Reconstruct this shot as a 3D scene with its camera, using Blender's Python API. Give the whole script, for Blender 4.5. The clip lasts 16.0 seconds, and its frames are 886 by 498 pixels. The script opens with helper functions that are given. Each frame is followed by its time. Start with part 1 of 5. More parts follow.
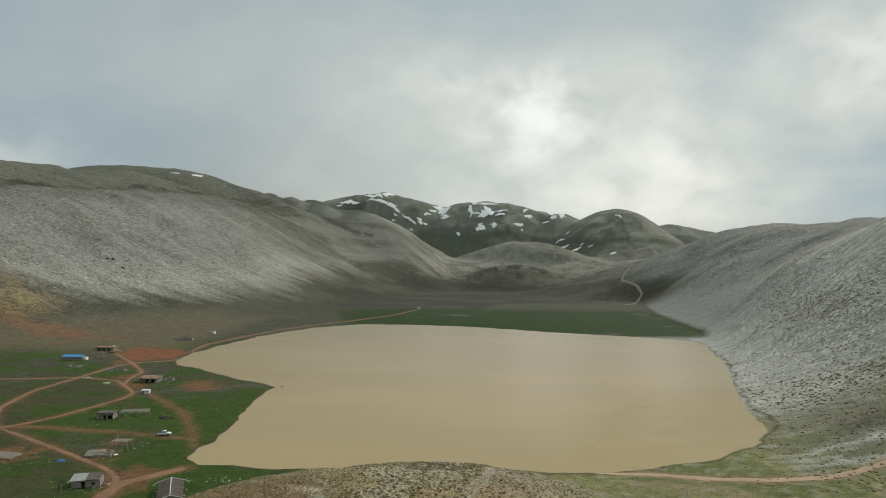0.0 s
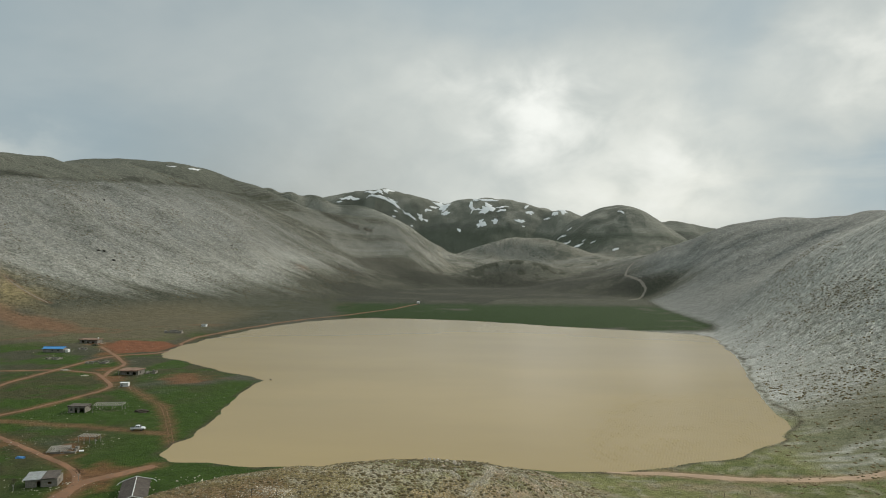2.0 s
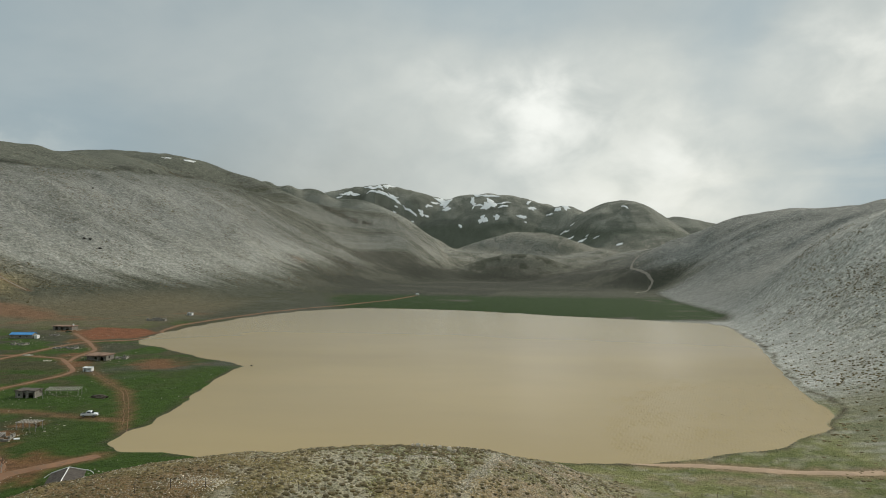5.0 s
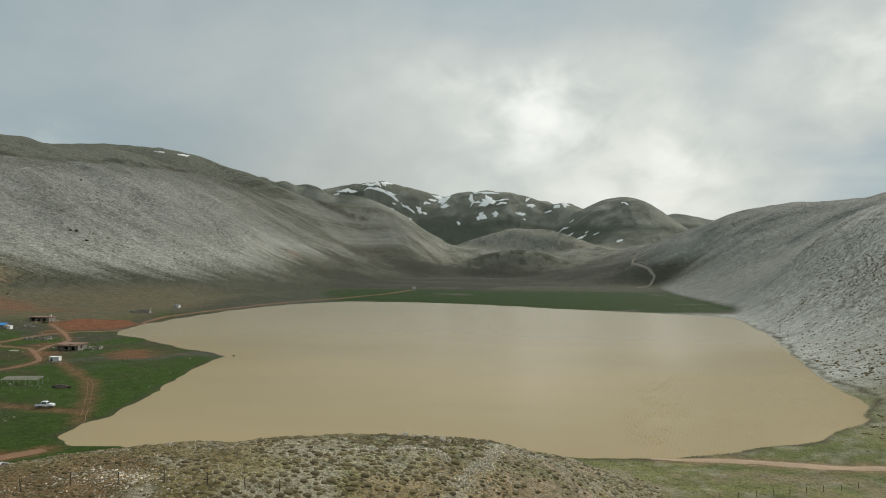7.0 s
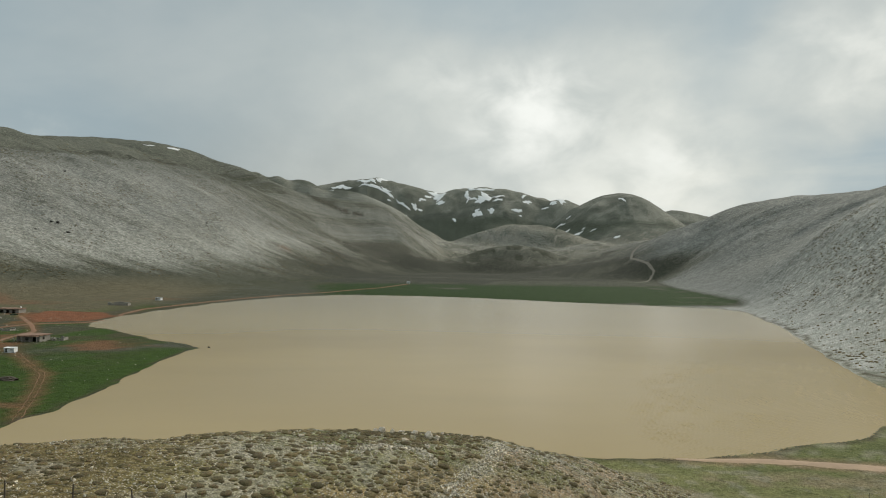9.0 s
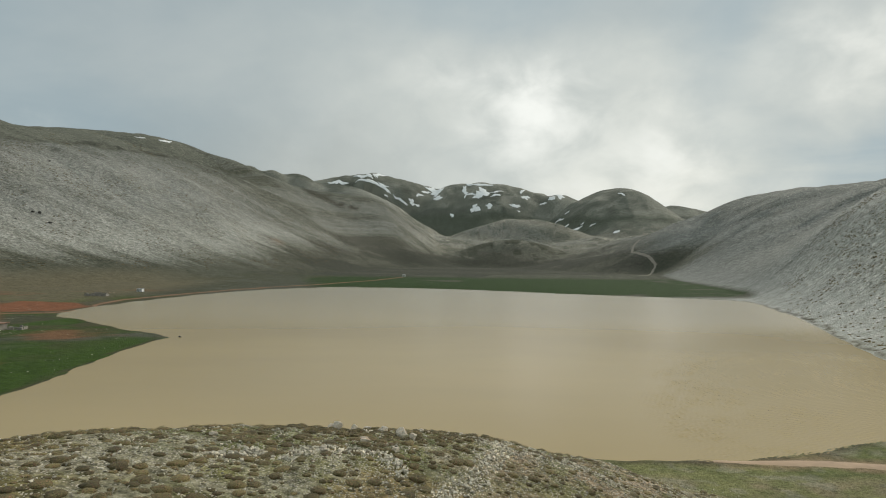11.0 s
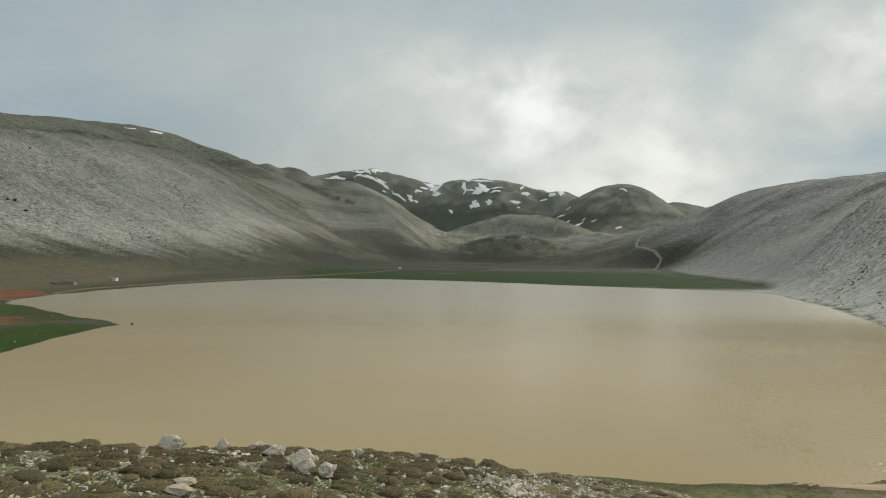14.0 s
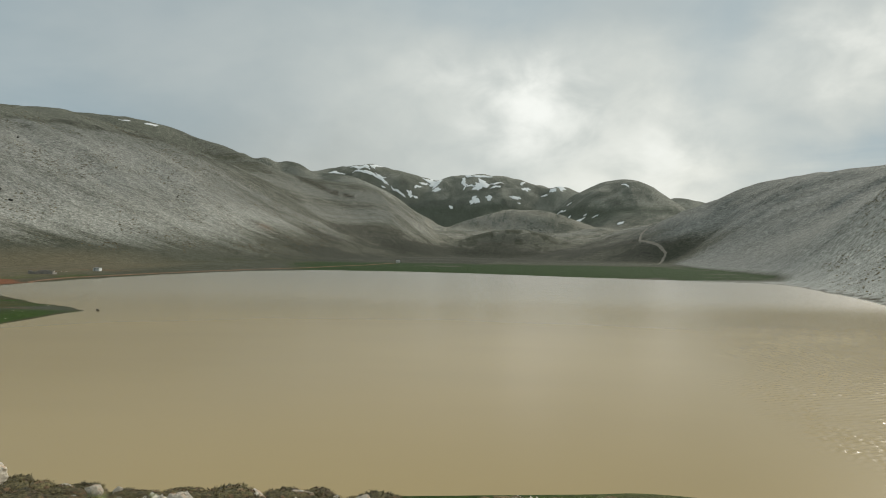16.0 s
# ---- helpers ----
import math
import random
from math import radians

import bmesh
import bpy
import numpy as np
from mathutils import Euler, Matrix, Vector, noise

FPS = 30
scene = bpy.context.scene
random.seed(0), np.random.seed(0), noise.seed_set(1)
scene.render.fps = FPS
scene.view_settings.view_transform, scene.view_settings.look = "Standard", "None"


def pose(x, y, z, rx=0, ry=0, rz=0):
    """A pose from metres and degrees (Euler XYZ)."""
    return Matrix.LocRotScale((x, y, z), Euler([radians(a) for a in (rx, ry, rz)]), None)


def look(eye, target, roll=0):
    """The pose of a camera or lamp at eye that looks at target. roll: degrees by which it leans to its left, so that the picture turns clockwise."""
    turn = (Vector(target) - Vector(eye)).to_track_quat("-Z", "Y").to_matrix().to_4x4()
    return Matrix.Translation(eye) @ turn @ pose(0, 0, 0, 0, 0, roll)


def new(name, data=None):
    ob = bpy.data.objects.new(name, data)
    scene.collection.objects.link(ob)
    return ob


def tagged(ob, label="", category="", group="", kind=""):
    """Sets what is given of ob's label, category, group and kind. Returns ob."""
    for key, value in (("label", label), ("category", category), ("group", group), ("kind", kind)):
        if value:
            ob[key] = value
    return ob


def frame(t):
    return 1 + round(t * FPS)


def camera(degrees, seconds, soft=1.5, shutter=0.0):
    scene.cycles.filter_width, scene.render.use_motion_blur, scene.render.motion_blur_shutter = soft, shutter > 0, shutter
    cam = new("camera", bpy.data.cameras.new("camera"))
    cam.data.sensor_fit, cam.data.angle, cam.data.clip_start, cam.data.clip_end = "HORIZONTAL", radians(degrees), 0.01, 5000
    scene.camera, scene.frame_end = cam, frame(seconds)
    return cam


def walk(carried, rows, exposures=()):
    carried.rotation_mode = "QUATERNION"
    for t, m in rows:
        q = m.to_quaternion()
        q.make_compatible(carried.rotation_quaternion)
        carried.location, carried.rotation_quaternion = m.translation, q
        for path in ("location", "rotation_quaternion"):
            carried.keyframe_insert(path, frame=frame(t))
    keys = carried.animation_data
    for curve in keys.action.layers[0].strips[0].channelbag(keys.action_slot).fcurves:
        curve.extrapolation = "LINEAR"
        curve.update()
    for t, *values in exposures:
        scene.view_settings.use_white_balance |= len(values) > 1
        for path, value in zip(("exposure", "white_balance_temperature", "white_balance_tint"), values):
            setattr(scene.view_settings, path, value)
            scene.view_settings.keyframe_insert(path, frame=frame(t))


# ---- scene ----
cam = camera(67.5, 16.0, soft=1.0)
PATH = [
    (0, (0.675, 1.905, 70.017), (0.577, 21.905, 70.256), 0.58),
    (0.5, (0.860, 6.906, 68.608), (0.754, 26.904, 68.826), 0.60),
    (1, (1.151, 11.962, 67.077), (1.041, 31.958, 67.281), 0.63),
    (1.5, (1.497, 17.029, 65.426), (1.382, 37.026, 65.621), 0.65),
    (2, (1.862, 22.083, 63.667), (1.737, 42.081, 63.856), 0.67),
    (2.5, (2.219, 27.112, 61.817), (2.083, 47.110, 62.001), 0.68),
    (3, (2.555, 32.111, 59.895), (2.405, 52.112, 60.075), 0.69),
    (3.5, (2.861, 37.089, 57.924), (2.697, 57.090, 58.102), 0.70),
    (4, (3.136, 42.055, 55.927), (2.961, 62.056, 56.103), 0.70),
    (6.5, (4.254, 67.243, 46.295), (4.106, 87.243, 46.460), 0.70),
    (7, (4.483, 72.448, 44.546), (4.359, 92.448, 44.706), 0.70),
    (7.5, (4.731, 77.730, 42.874), (4.636, 97.728, 43.027), 0.70),
    (8, (5.003, 83.087, 41.279), (4.940, 103.085, 41.425), 0.70),
    (8.5, (5.300, 88.516, 39.756), (5.269, 108.514, 39.893), 0.70),
    (9, (5.623, 94.009, 38.299), (5.623, 114.006, 38.424), 0.70),
    (11.5, (7.921, 122.046, 31.046), (7.992, 142.046, 31.092), 0.69),
    (12, (8.333, 127.571, 30.118), (8.413, 147.571, 30.164), 0.74),
    (12.5, (8.660, 132.887, 28.918), (8.750, 152.887, 28.952), 0.77),
    (13, (8.852, 138.038, 27.537), (8.947, 158.037, 27.562), 0.77),
    (13.5, (9.102, 143.278, 26.054), (9.195, 163.278, 26.076), 0.79),
    (14, (9.405, 148.650, 24.547), (9.487, 168.650, 24.568), 0.81),
    (14.5, (9.632, 153.886, 23.161), (9.707, 173.886, 23.179), 0.83),
    (15, (9.810, 158.945, 21.858), (9.885, 178.944, 21.862), 0.87),
    (15.5, (10.008, 163.923, 20.583), (10.089, 183.923, 20.569), 0.90),
    (16, (9.798, 168.610, 19.297), (9.888, 188.610, 19.245), 0.90),
]
walk(cam, [(t, look(eye, target, roll)) for t, eye, target, roll in PATH])

# ---- sky and sun ----
SUN_AZ, SUN_EL = 44.0, 30.0          # degrees to the right of the view, and above the horizon
world = bpy.data.worlds.new("world")
scene.world = world
world.use_nodes = True
wn, wl = world.node_tree.nodes, world.node_tree.links
wn.clear()


def wmath(op, a, b=None, c=None, clamp=False):
    n = wn.new("ShaderNodeMath")
    n.operation, n.use_clamp = op, clamp
    for i, v in enumerate((a, b, c)):
        if v is None:
            continue
        if isinstance(v, (int, float)):
            n.inputs[i].default_value = v
        else:
            wl.new(v, n.inputs[i])
    return n.outputs[0]


def wmix(fac, a, b):
    n = wn.new("ShaderNodeMix")
    n.data_type = "RGBA"
    for sock, v in ((n.inputs[0], fac), (n.inputs[6], a), (n.inputs[7], b)):
        if isinstance(v, tuple):
            sock.default_value = (*v, 1)
        elif isinstance(v, (int, float)):
            sock.default_value = v
        else:
            wl.new(v, sock)
    return n.outputs[2]


def wnoise(vec, scale, detail, rough, distortion=0.0):
    n = wn.new("ShaderNodeTexNoise")
    n.inputs["Scale"].default_value, n.inputs["Detail"].default_value = scale, detail
    n.inputs["Roughness"].default_value, n.inputs["Distortion"].default_value = rough, distortion
    wl.new(vec, n.inputs["Vector"])
    return n.outputs["Fac"]


def wramp(v, lo, hi):
    n = wn.new("ShaderNodeMapRange")
    n.interpolation_type = "SMOOTHSTEP"
    wl.new(v, n.inputs[0])
    n.inputs[1].default_value, n.inputs[2].default_value = lo, hi
    return n.outputs[0]


wco = wn.new("ShaderNodeTexCoord").outputs["Generated"]
wsep = wn.new("ShaderNodeSeparateXYZ")
wl.new(wco, wsep.inputs[0])
sx, sy, sz = wsep.outputs
azim = wmath("ARCTAN2", sx, sy)                      # radians to the right
elev = wmath("ARCSINE", wmath("MINIMUM", wmath("MAXIMUM", sz, -1.0), 1.0))
# the cloud deck: directions laid on a plane overhead, so that it closes up towards the horizon
deck = wn.new("ShaderNodeCombineXYZ")
up = wmath("ADD", wmath("MAXIMUM", sz, 0.0), 0.16)
wl.new(wmath("DIVIDE", sx, up), deck.inputs[0])
wl.new(wmath("DIVIDE", sy, up), deck.inputs[1])
polar = wn.new("ShaderNodeCombineXYZ")
wl.new(azim, polar.inputs[0])
wl.new(wmath("MULTIPLY", elev, 1.4), polar.inputs[1])
shift = wn.new("ShaderNodeVectorMath")
shift.operation = "ADD"
wl.new(polar.outputs[0], shift.inputs[0])
shift.inputs[1].default_value = (5.3, 2.1, 0.7)
big = wnoise(deck.outputs[0], 0.55, 5, 0.55, 0.6)
puff = wnoise(polar.outputs[0], 5.0, 6, 0.55, 0.3)
fine = wnoise(polar.outputs[0], 11.0, 4, 0.52, 0.3)
drift = wnoise(shift.outputs[0], 4.0, 6, 0.55, 0.2)
# ragged edges: the lobes are laid over bent directions
bent_az = wmath("ADD", azim, wmath("MULTIPLY_ADD", puff, 0.20, -0.10))
bent_el = wmath("ADD", elev, wmath("MULTIPLY_ADD", drift, 0.22, -0.11))


def lobe(az, el, waz, wel, amount=1.0):
    """A soft place in the cloud, degrees."""
    a = wmath("DIVIDE", wmath("SUBTRACT", bent_az, radians(az)), radians(waz))
    e = wmath("DIVIDE", wmath("SUBTRACT", bent_el, radians(el)), radians(wel))
    return wmath("MULTIPLY", wmath("EXPONENT", wmath("MULTIPLY", wmath("ADD", wmath("MULTIPLY", a, a), wmath("MULTIPLY", e, e)), -1.0)), amount)


def summed(*lobes):
    s = lobes[0]
    for x in lobes[1:]:
        s = wmath("ADD", s, x)
    return s


sky = wn.new("ShaderNodeTexSky")
sky.sky_type, sky.sun_disc = "NISHITA", False
sky.sun_elevation, sky.sun_rotation = radians(SUN_EL), radians(SUN_AZ)
sky.air_density, sky.dust_density = 1.2, 2.0
skyc = wn.new("ShaderNodeVectorMath")
skyc.operation = "SCALE"
wl.new(sky.outputs[0], skyc.inputs[0])
skyc.inputs["Scale"].default_value = 0.10

body = wmix(wramp(big, 0.36, 0.66), (0.350, 0.418, 0.438), (0.455, 0.508, 0.508))
body = wmix(wmath("MULTIPLY", wramp(drift, 0.40, 0.74), 0.28), body, (0.520, 0.560, 0.552))
# rain veils and thin blue-grey places
veil = summed(lobe(35, 5.0, 10, 3.8, 1.15), lobe(-24, 7.5, 15, 4.5, 0.55), lobe(23.0, 17, 4.0, 8, 0.60), lobe(3, 23, 11, 4, 0.55), lobe(-38, 16, 9, 6, 0.3))
body = wmix(wmath("MINIMUM", veil, 0.9), body, (0.285, 0.392, 0.455))
# a smooth grey curtain low in the north-west
body = wmix(lobe(-13, 4.5, 12, 6.5, 0.75), body, (0.335, 0.365, 0.352))
# bright thin cloud round the veiled sun
glow = summed(lobe(6.0, 11.5, 15, 9.5, 0.58), lobe(19, 7.5, 9, 7.5, 0.62), lobe(12, 3.5, 20, 2.8, 0.45), lobe(33, 14.5, 7.0, 4.8, 0.70), lobe(-8, 12, 12, 8, 0.18), lobe(-35, 8.0, 3.5, 1.0, 0.5))
glow = wmath("MULTIPLY", glow, wmath("MULTIPLY_ADD", fine, 1.1, 0.45), clamp=True)
cloud = wmix(glow, body, (0.71, 0.735, 0.68))
core = summed(lobe(7.4, 11.2, 4.2, 4.2, 1.0), lobe(17.5, 7.5, 4.2, 3.4, 0.8), lobe(33, 15, 4.5, 2.4, 0.75), lobe(4.0, 14.0, 6, 2.0, 0.4), lobe(12, 4.0, 9, 1.6, 0.45))
core = wmath("MULTIPLY", core, wramp(fine, 0.24, 0.74), clamp=True)
cloud = wmix(core, cloud, (0.93, 0.95, 0.90))
cover = wmath("MULTIPLY_ADD", wramp(big, 0.2, 0.5), 0.10, 0.88)
high = wn.new("ShaderNodeVectorMath")             # an overcast sky is brightest overhead
high.operation = "SCALE"
wl.new(cloud, high.inputs[0])
wl.new(wmath("MULTIPLY_ADD", wramp(elev, radians(32), radians(75)), 1.05, 1.0), high.inputs["Scale"])
cloud = high.outputs[0]
final = wmix(cover, skyc.outputs[0], cloud)
bg = wn.new("ShaderNodeBackground")
wl.new(final, bg.inputs[0])
bg.inputs[1].default_value = 1.0
wl.new(bg.outputs[0], wn.new("ShaderNodeOutputWorld").inputs[0])

sun = new("sun", bpy.data.lights.new("sun", "SUN"))
sun.data.energy, sun.data.angle, sun.data.color = 2.4, radians(3), (1.0, 0.94, 0.83)
sun_to = Vector((math.sin(radians(SUN_AZ)) * math.cos(radians(SUN_EL)), math.cos(radians(SUN_AZ)) * math.cos(radians(SUN_EL)), math.sin(radians(SUN_EL))))
sun.matrix_world = look(sun_to * 800, (0, 0, 0))
scene.view_settings.exposure = 0.0

# ---- the lie of the land ----
LATTICE = np.random.RandomState(7).rand(256, 256)


def vnoise(x, y):
    """Smooth noise, 0 to 1, over arrays."""
    x, y = np.asarray(x, float), np.asarray(y, float)
    i, j = np.floor(x).astype(int), np.floor(y).astype(int)
    u, v = x - i, y - j
    u, v = u * u * u * (u * (u * 6 - 15) + 10), v * v * v * (v * (v * 6 - 15) + 10)
    i0, i1, j0, j1 = i & 255, (i + 1) & 255, j & 255, (j + 1) & 255
    a = LATTICE[i0, j0] * (1 - u) + LATTICE[i1, j0] * u
    b = LATTICE[i0, j1] * (1 - u) + LATTICE[i1, j1] * u
    return a * (1 - v) + b * v


def fbm(x, y, octaves=4, gain=0.5):
    s, amp, tot = 0, 1.0, 0.0
    for o in range(octaves):
        s = s + amp * vnoise(x * 2 ** o + 17.3 * o, y * 2 ** o + 9.1 * o)
        tot, amp = tot + amp, amp * gain
    return s / tot


def segment(X, Y, a, b):
    dx, dy = b[0] - a[0], b[1] - a[1]
    k = np.clip(((X - a[0]) * dx + (Y - a[1]) * dy) / (dx * dx + dy * dy), 0, 1)
    return np.hypot(X - a[0] - k * dx, Y - a[1] - k * dy), k


def outside(X, Y, P):
    """Distance to a closed outline, negative inside."""
    d, ins = np.full(np.shape(X), 1e9), np.zeros(np.shape(X), bool)
    for i in range(len(P)):
        a, b = P[i], P[(i + 1) % len(P)]
        d = np.minimum(d, segment(X, Y, a, b)[0])
        if a[1] != b[1]:
            ins ^= ((a[1] > Y) != (b[1] > Y)) & (X < (b[0] - a[0]) * (Y - a[1]) / (b[1] - a[1]) + a[0])
    return np.where(ins, -d, d)


def along(X, Y, P):
    """Distance to an open line."""
    d = np.full(np.shape(X), 1e9)
    for a, b in zip(P, P[1:]):
        d = np.minimum(d, segment(X, Y, a, b)[0])
    return d


def smax(a, b, k):
    h = np.maximum(k - np.abs(a - b), 0) / k
    return np.maximum(a, b) + h * h * k * 0.25


def step(x, lo, hi):
    u = np.clip((np.asarray(x, float) - lo) / (hi - lo), 0, 1)
    return u * u * (3 - 2 * u)


# the lake's outline
SHORE = [(-82, 223), (-86, 230), (-87, 255), (-88, 290), (-90, 325), (-91, 345), (-89, 354), (-103, 366), (-126, 387),
         (-168, 422), (-176, 440), (-178, 465), (-174, 510), (-160, 570), (-142, 615), (-130, 642), (-88, 682), (-34, 685),
         (36, 665), (112, 622), (172, 597), (210, 580), (215, 556), (207, 518), (187, 440), (164, 376), (154, 343), (146, 317),
         (142, 297), (139, 283), (131, 269), (116, 252), (96, 236), (76, 226), (55, 219.5), (35, 218), (0, 216), (-45, 219)]
# the foot of the slopes round the basin: x, y, height of the crest above it, distance to the crest
FOOT = [(-420, -500, 150, 500), (-346, 250, 173.6, 515.0), (-335, 450, 175.0, 556.3), (-247.8, 657.0, 208.2, 547.3),
         (-168.8, 867.5, 236.2, 529.4), (-36.7, 1257.6, 374.5, 812.1), (71.3, 1286.2, -30.5, 529.3), (143.8, 1208.8, 57.0, 371.8),
         (288, 1011, 126.3, 227.3), (252, 808, 116, 330), (236, 622, 92, 135), (190, 454, 160, 215),
         (136, 300, 98, 290), (118, 200, 26, 270), (170, 60, 30, 250), (230, -500, 40, 250)]
# hills: x, y, height, the two half widths, turn
HILLS = [(-626.4, 1380.3, 275.4, 564.5, 254.2, 26.8), (-276.3, 2613.0, 343.2, 582.5, 283.8, 9.7), (178.3, 2617.4, 310.4, 572.2, 368.8, -4.7),
         (540.8, 2165.3, 258.1, 262, 430, -3.8), (427.8, 2470.8, 255.8, 216.6, 253.1, 0), (800.0, 2366.1, 217.4, 452.1, 256.5, 2.7),
         (-257.4, 1756.4, 222.6, 288.1, 182.1, 0), (-347.2, 1727.6, 243, 180.1, 116.0, 0), (-452, 1690, 249, 140, 110, 0), (-400, 1705, 246, 130, 110, 0), (148.7, 1428, 80, 177.0, 74, 0),
         (211.8, 1766.3, 137.3, 302.7, 144.1, 0), (372, 1640, 92, 210, 160, 0), (120, 1400, 50, 330, 150, 0), (-49.9, 1993.3, 114.6, 187.2, 148.7, 0),
         (1500.0, 4100.0, 262.0, 330.0, 220.0, 0)]
# the low rocky hill before the lake
KNOLL = [(-36.8, 134.1, 26.4, 40.0, 73.2, -40.5), (-5.4, 160.4, 21.5, 49.4, 35.2, 58.2), (-30.5, 158.8, 14.3, 43.2, 56.6, 2.5),
         (12.6, 174.4, 16.3, 24.6, 20.4, 6.9), (19.3, 196.5, 13.9, 24.8, 21.3, 0)]


def hump(X, Y, h, p=1.0):
    c, s = math.cos(radians(h[5])), math.sin(radians(h[5]))
    u = ((X - h[0]) * c + (Y - h[1]) * s) / h[3]
    v = (-(X - h[0]) * s + (Y - h[1]) * c) / h[4]
    return h[2] * np.exp(-(u * u + v * v) ** p)


def slopes(X, Y):
    """Height of the basin's sides, the distance up from their foot and the way along it."""
    best, way = np.full(X.shape, 1e9), np.zeros(X.shape)
    sw, sh, sd, run = 0, 0, 0, 0.0
    for a, b in zip(FOOT, FOOT[1:]):
        d, k = segment(X, Y, a, b)
        w = 1.0 / (d + 12.0) ** 4
        sw, sh, sd = sw + w, sh + w * (a[2] + k * (b[2] - a[2])), sd + w * (a[3] + k * (b[3] - a[3]))
        length = math.hypot(b[0] - a[0], b[1] - a[1])
        way = np.where(d < best, run + k * length, way)
        best = np.minimum(best, d)
        run += length
    best = np.where(outside(X, Y, FOOT) < 0, 0, best)
    u = best / (sd / sw)
    f = np.where(u < 1, 0.12 * np.clip(u, 0, 1) + 0.88 * (0.5 - 0.5 * np.cos(np.pi * np.clip(u, 0, 1) ** 0.8)), 1 - (0.12 + 0.5 * step(way, 1560, 1680) * (1 - step(way, 2020, 2120))) * (u - 1) ** 2 / (1 + 0.3 * np.abs(u - 1)))
    f = f * (1 - step(best, 320, 600) * step(way, 1600, 1720) * (1 - step(way, 2190, 2230)))
    return np.maximum(sh / sw * np.maximum(f, -0.3), -5), best, way


def knoll(X, Y):
    z = np.full(np.shape(X), -4.0)
    for h in KNOLL:
        z = smax(z, hump(X, Y, h, 1.3) - 4, 6)
    return z - 7 * (1 - step(z, -1.2, 1.0))


def lie(X, Y):
    """The land's height, with what else the ground's cover wants to know."""
    X, Y = np.asarray(X, float), np.asarray(Y, float)
    shore = outside(X, Y, SHORE) + (fbm(X / 14, Y / 14, 3) - 0.5) * 7 * step(Y, 190, 230)
    floor = np.where(shore > 0, 2.5 * (1 - np.exp(-np.maximum(shore, 0) / 60)), np.maximum(shore * 0.06, -3))
    side, up, way = slopes(X, Y)
    # gullies run down the sides
    gully = (fbm(way / 24, up / 110, 4) - 0.5) * 4 + (fbm(way / 80 + 5, up / 260, 2) - 0.5) * 9
    gully = gully * (1 - 0.65 * step(way, 2480, 2600)) * (1 - 0.75 * step(way, 2640, 2800))
    z = floor + side + gully * step(up, 15, 110) * step(side, 3, 60)
    far = np.full(X.shape, -40.0)
    for h in HILLS:
        far = smax(far, hump(X, Y, h) - 25, 18)
    far = far - 40 * (1 - step(far, -5, 25))
    z = smax(z, far, 18)
    z = z + (fbm(X / 90 + 3, Y / 90, 4) - 0.5) * 16 * step(z, 20, 90)
    ridged = 1 - np.abs(fbm(X / 170 + 2, Y / 300 + 4, 4) * 2 - 1) * 2.2
    z = z + ((fbm(X / 240, Y / 240 + 4, 3) - 0.5) * 22 + (ridged - 0.55) * 9) * step(Y, 1700, 1950) * step(z, 5, 60)
    k = knoll(X, Y) - 0.3 - 2.8 * step(Y, 179.4, 203.2)
    rough = (fbm(X / 6, Y / 6, 4) - 0.5) * 1.0 * step(k, -1, 4)
    z = smax(z, k + rough, 3)
    return z, shore, up, way, side, far, k


def height(x, y):
    return float(lie(np.array([x]), np.array([y]))[0][0])

# ---- materials ----
def mat(name):
    m = bpy.data.materials.new(name)
    m.use_nodes = True
    return m, m.node_tree.nodes, m.node_tree.links, m.node_tree.nodes["Principled BSDF"]


# ---- ground ----
def lines(parts):
    """Grid lines from (start, end, step) stretches."""
    out = []
    for a, b, s in parts:
        out.extend(np.arange(a, b - s * 0.4, s))
    out.append(parts[-1][1])
    return np.array(out)


gx = lines([(-3400, -1400, 80), (-1400, -650, 20), (-650, -300, 4.5), (-300, -64, 2.4), (-64, 72, 0.62), (72, 300, 2.2), (300, 600, 4.5), (600, 1400, 20), (1400, 3400, 80)])
gy = lines([(-600, 60, 20), (60, 118, 2), (118, 216, 0.62), (216, 720, 2.6), (720, 1450, 4.5), (1450, 2700, 12), (2700, 4600, 40)])
GX, GY = np.meshgrid(gx, gy)
GZ, g_shore, g_up, g_way, g_side, g_far, g_knoll = lie(GX, GY)


def mixc(c, other, w):
    return c * (1 - w[..., None]) + np.array(other) * w[..., None]


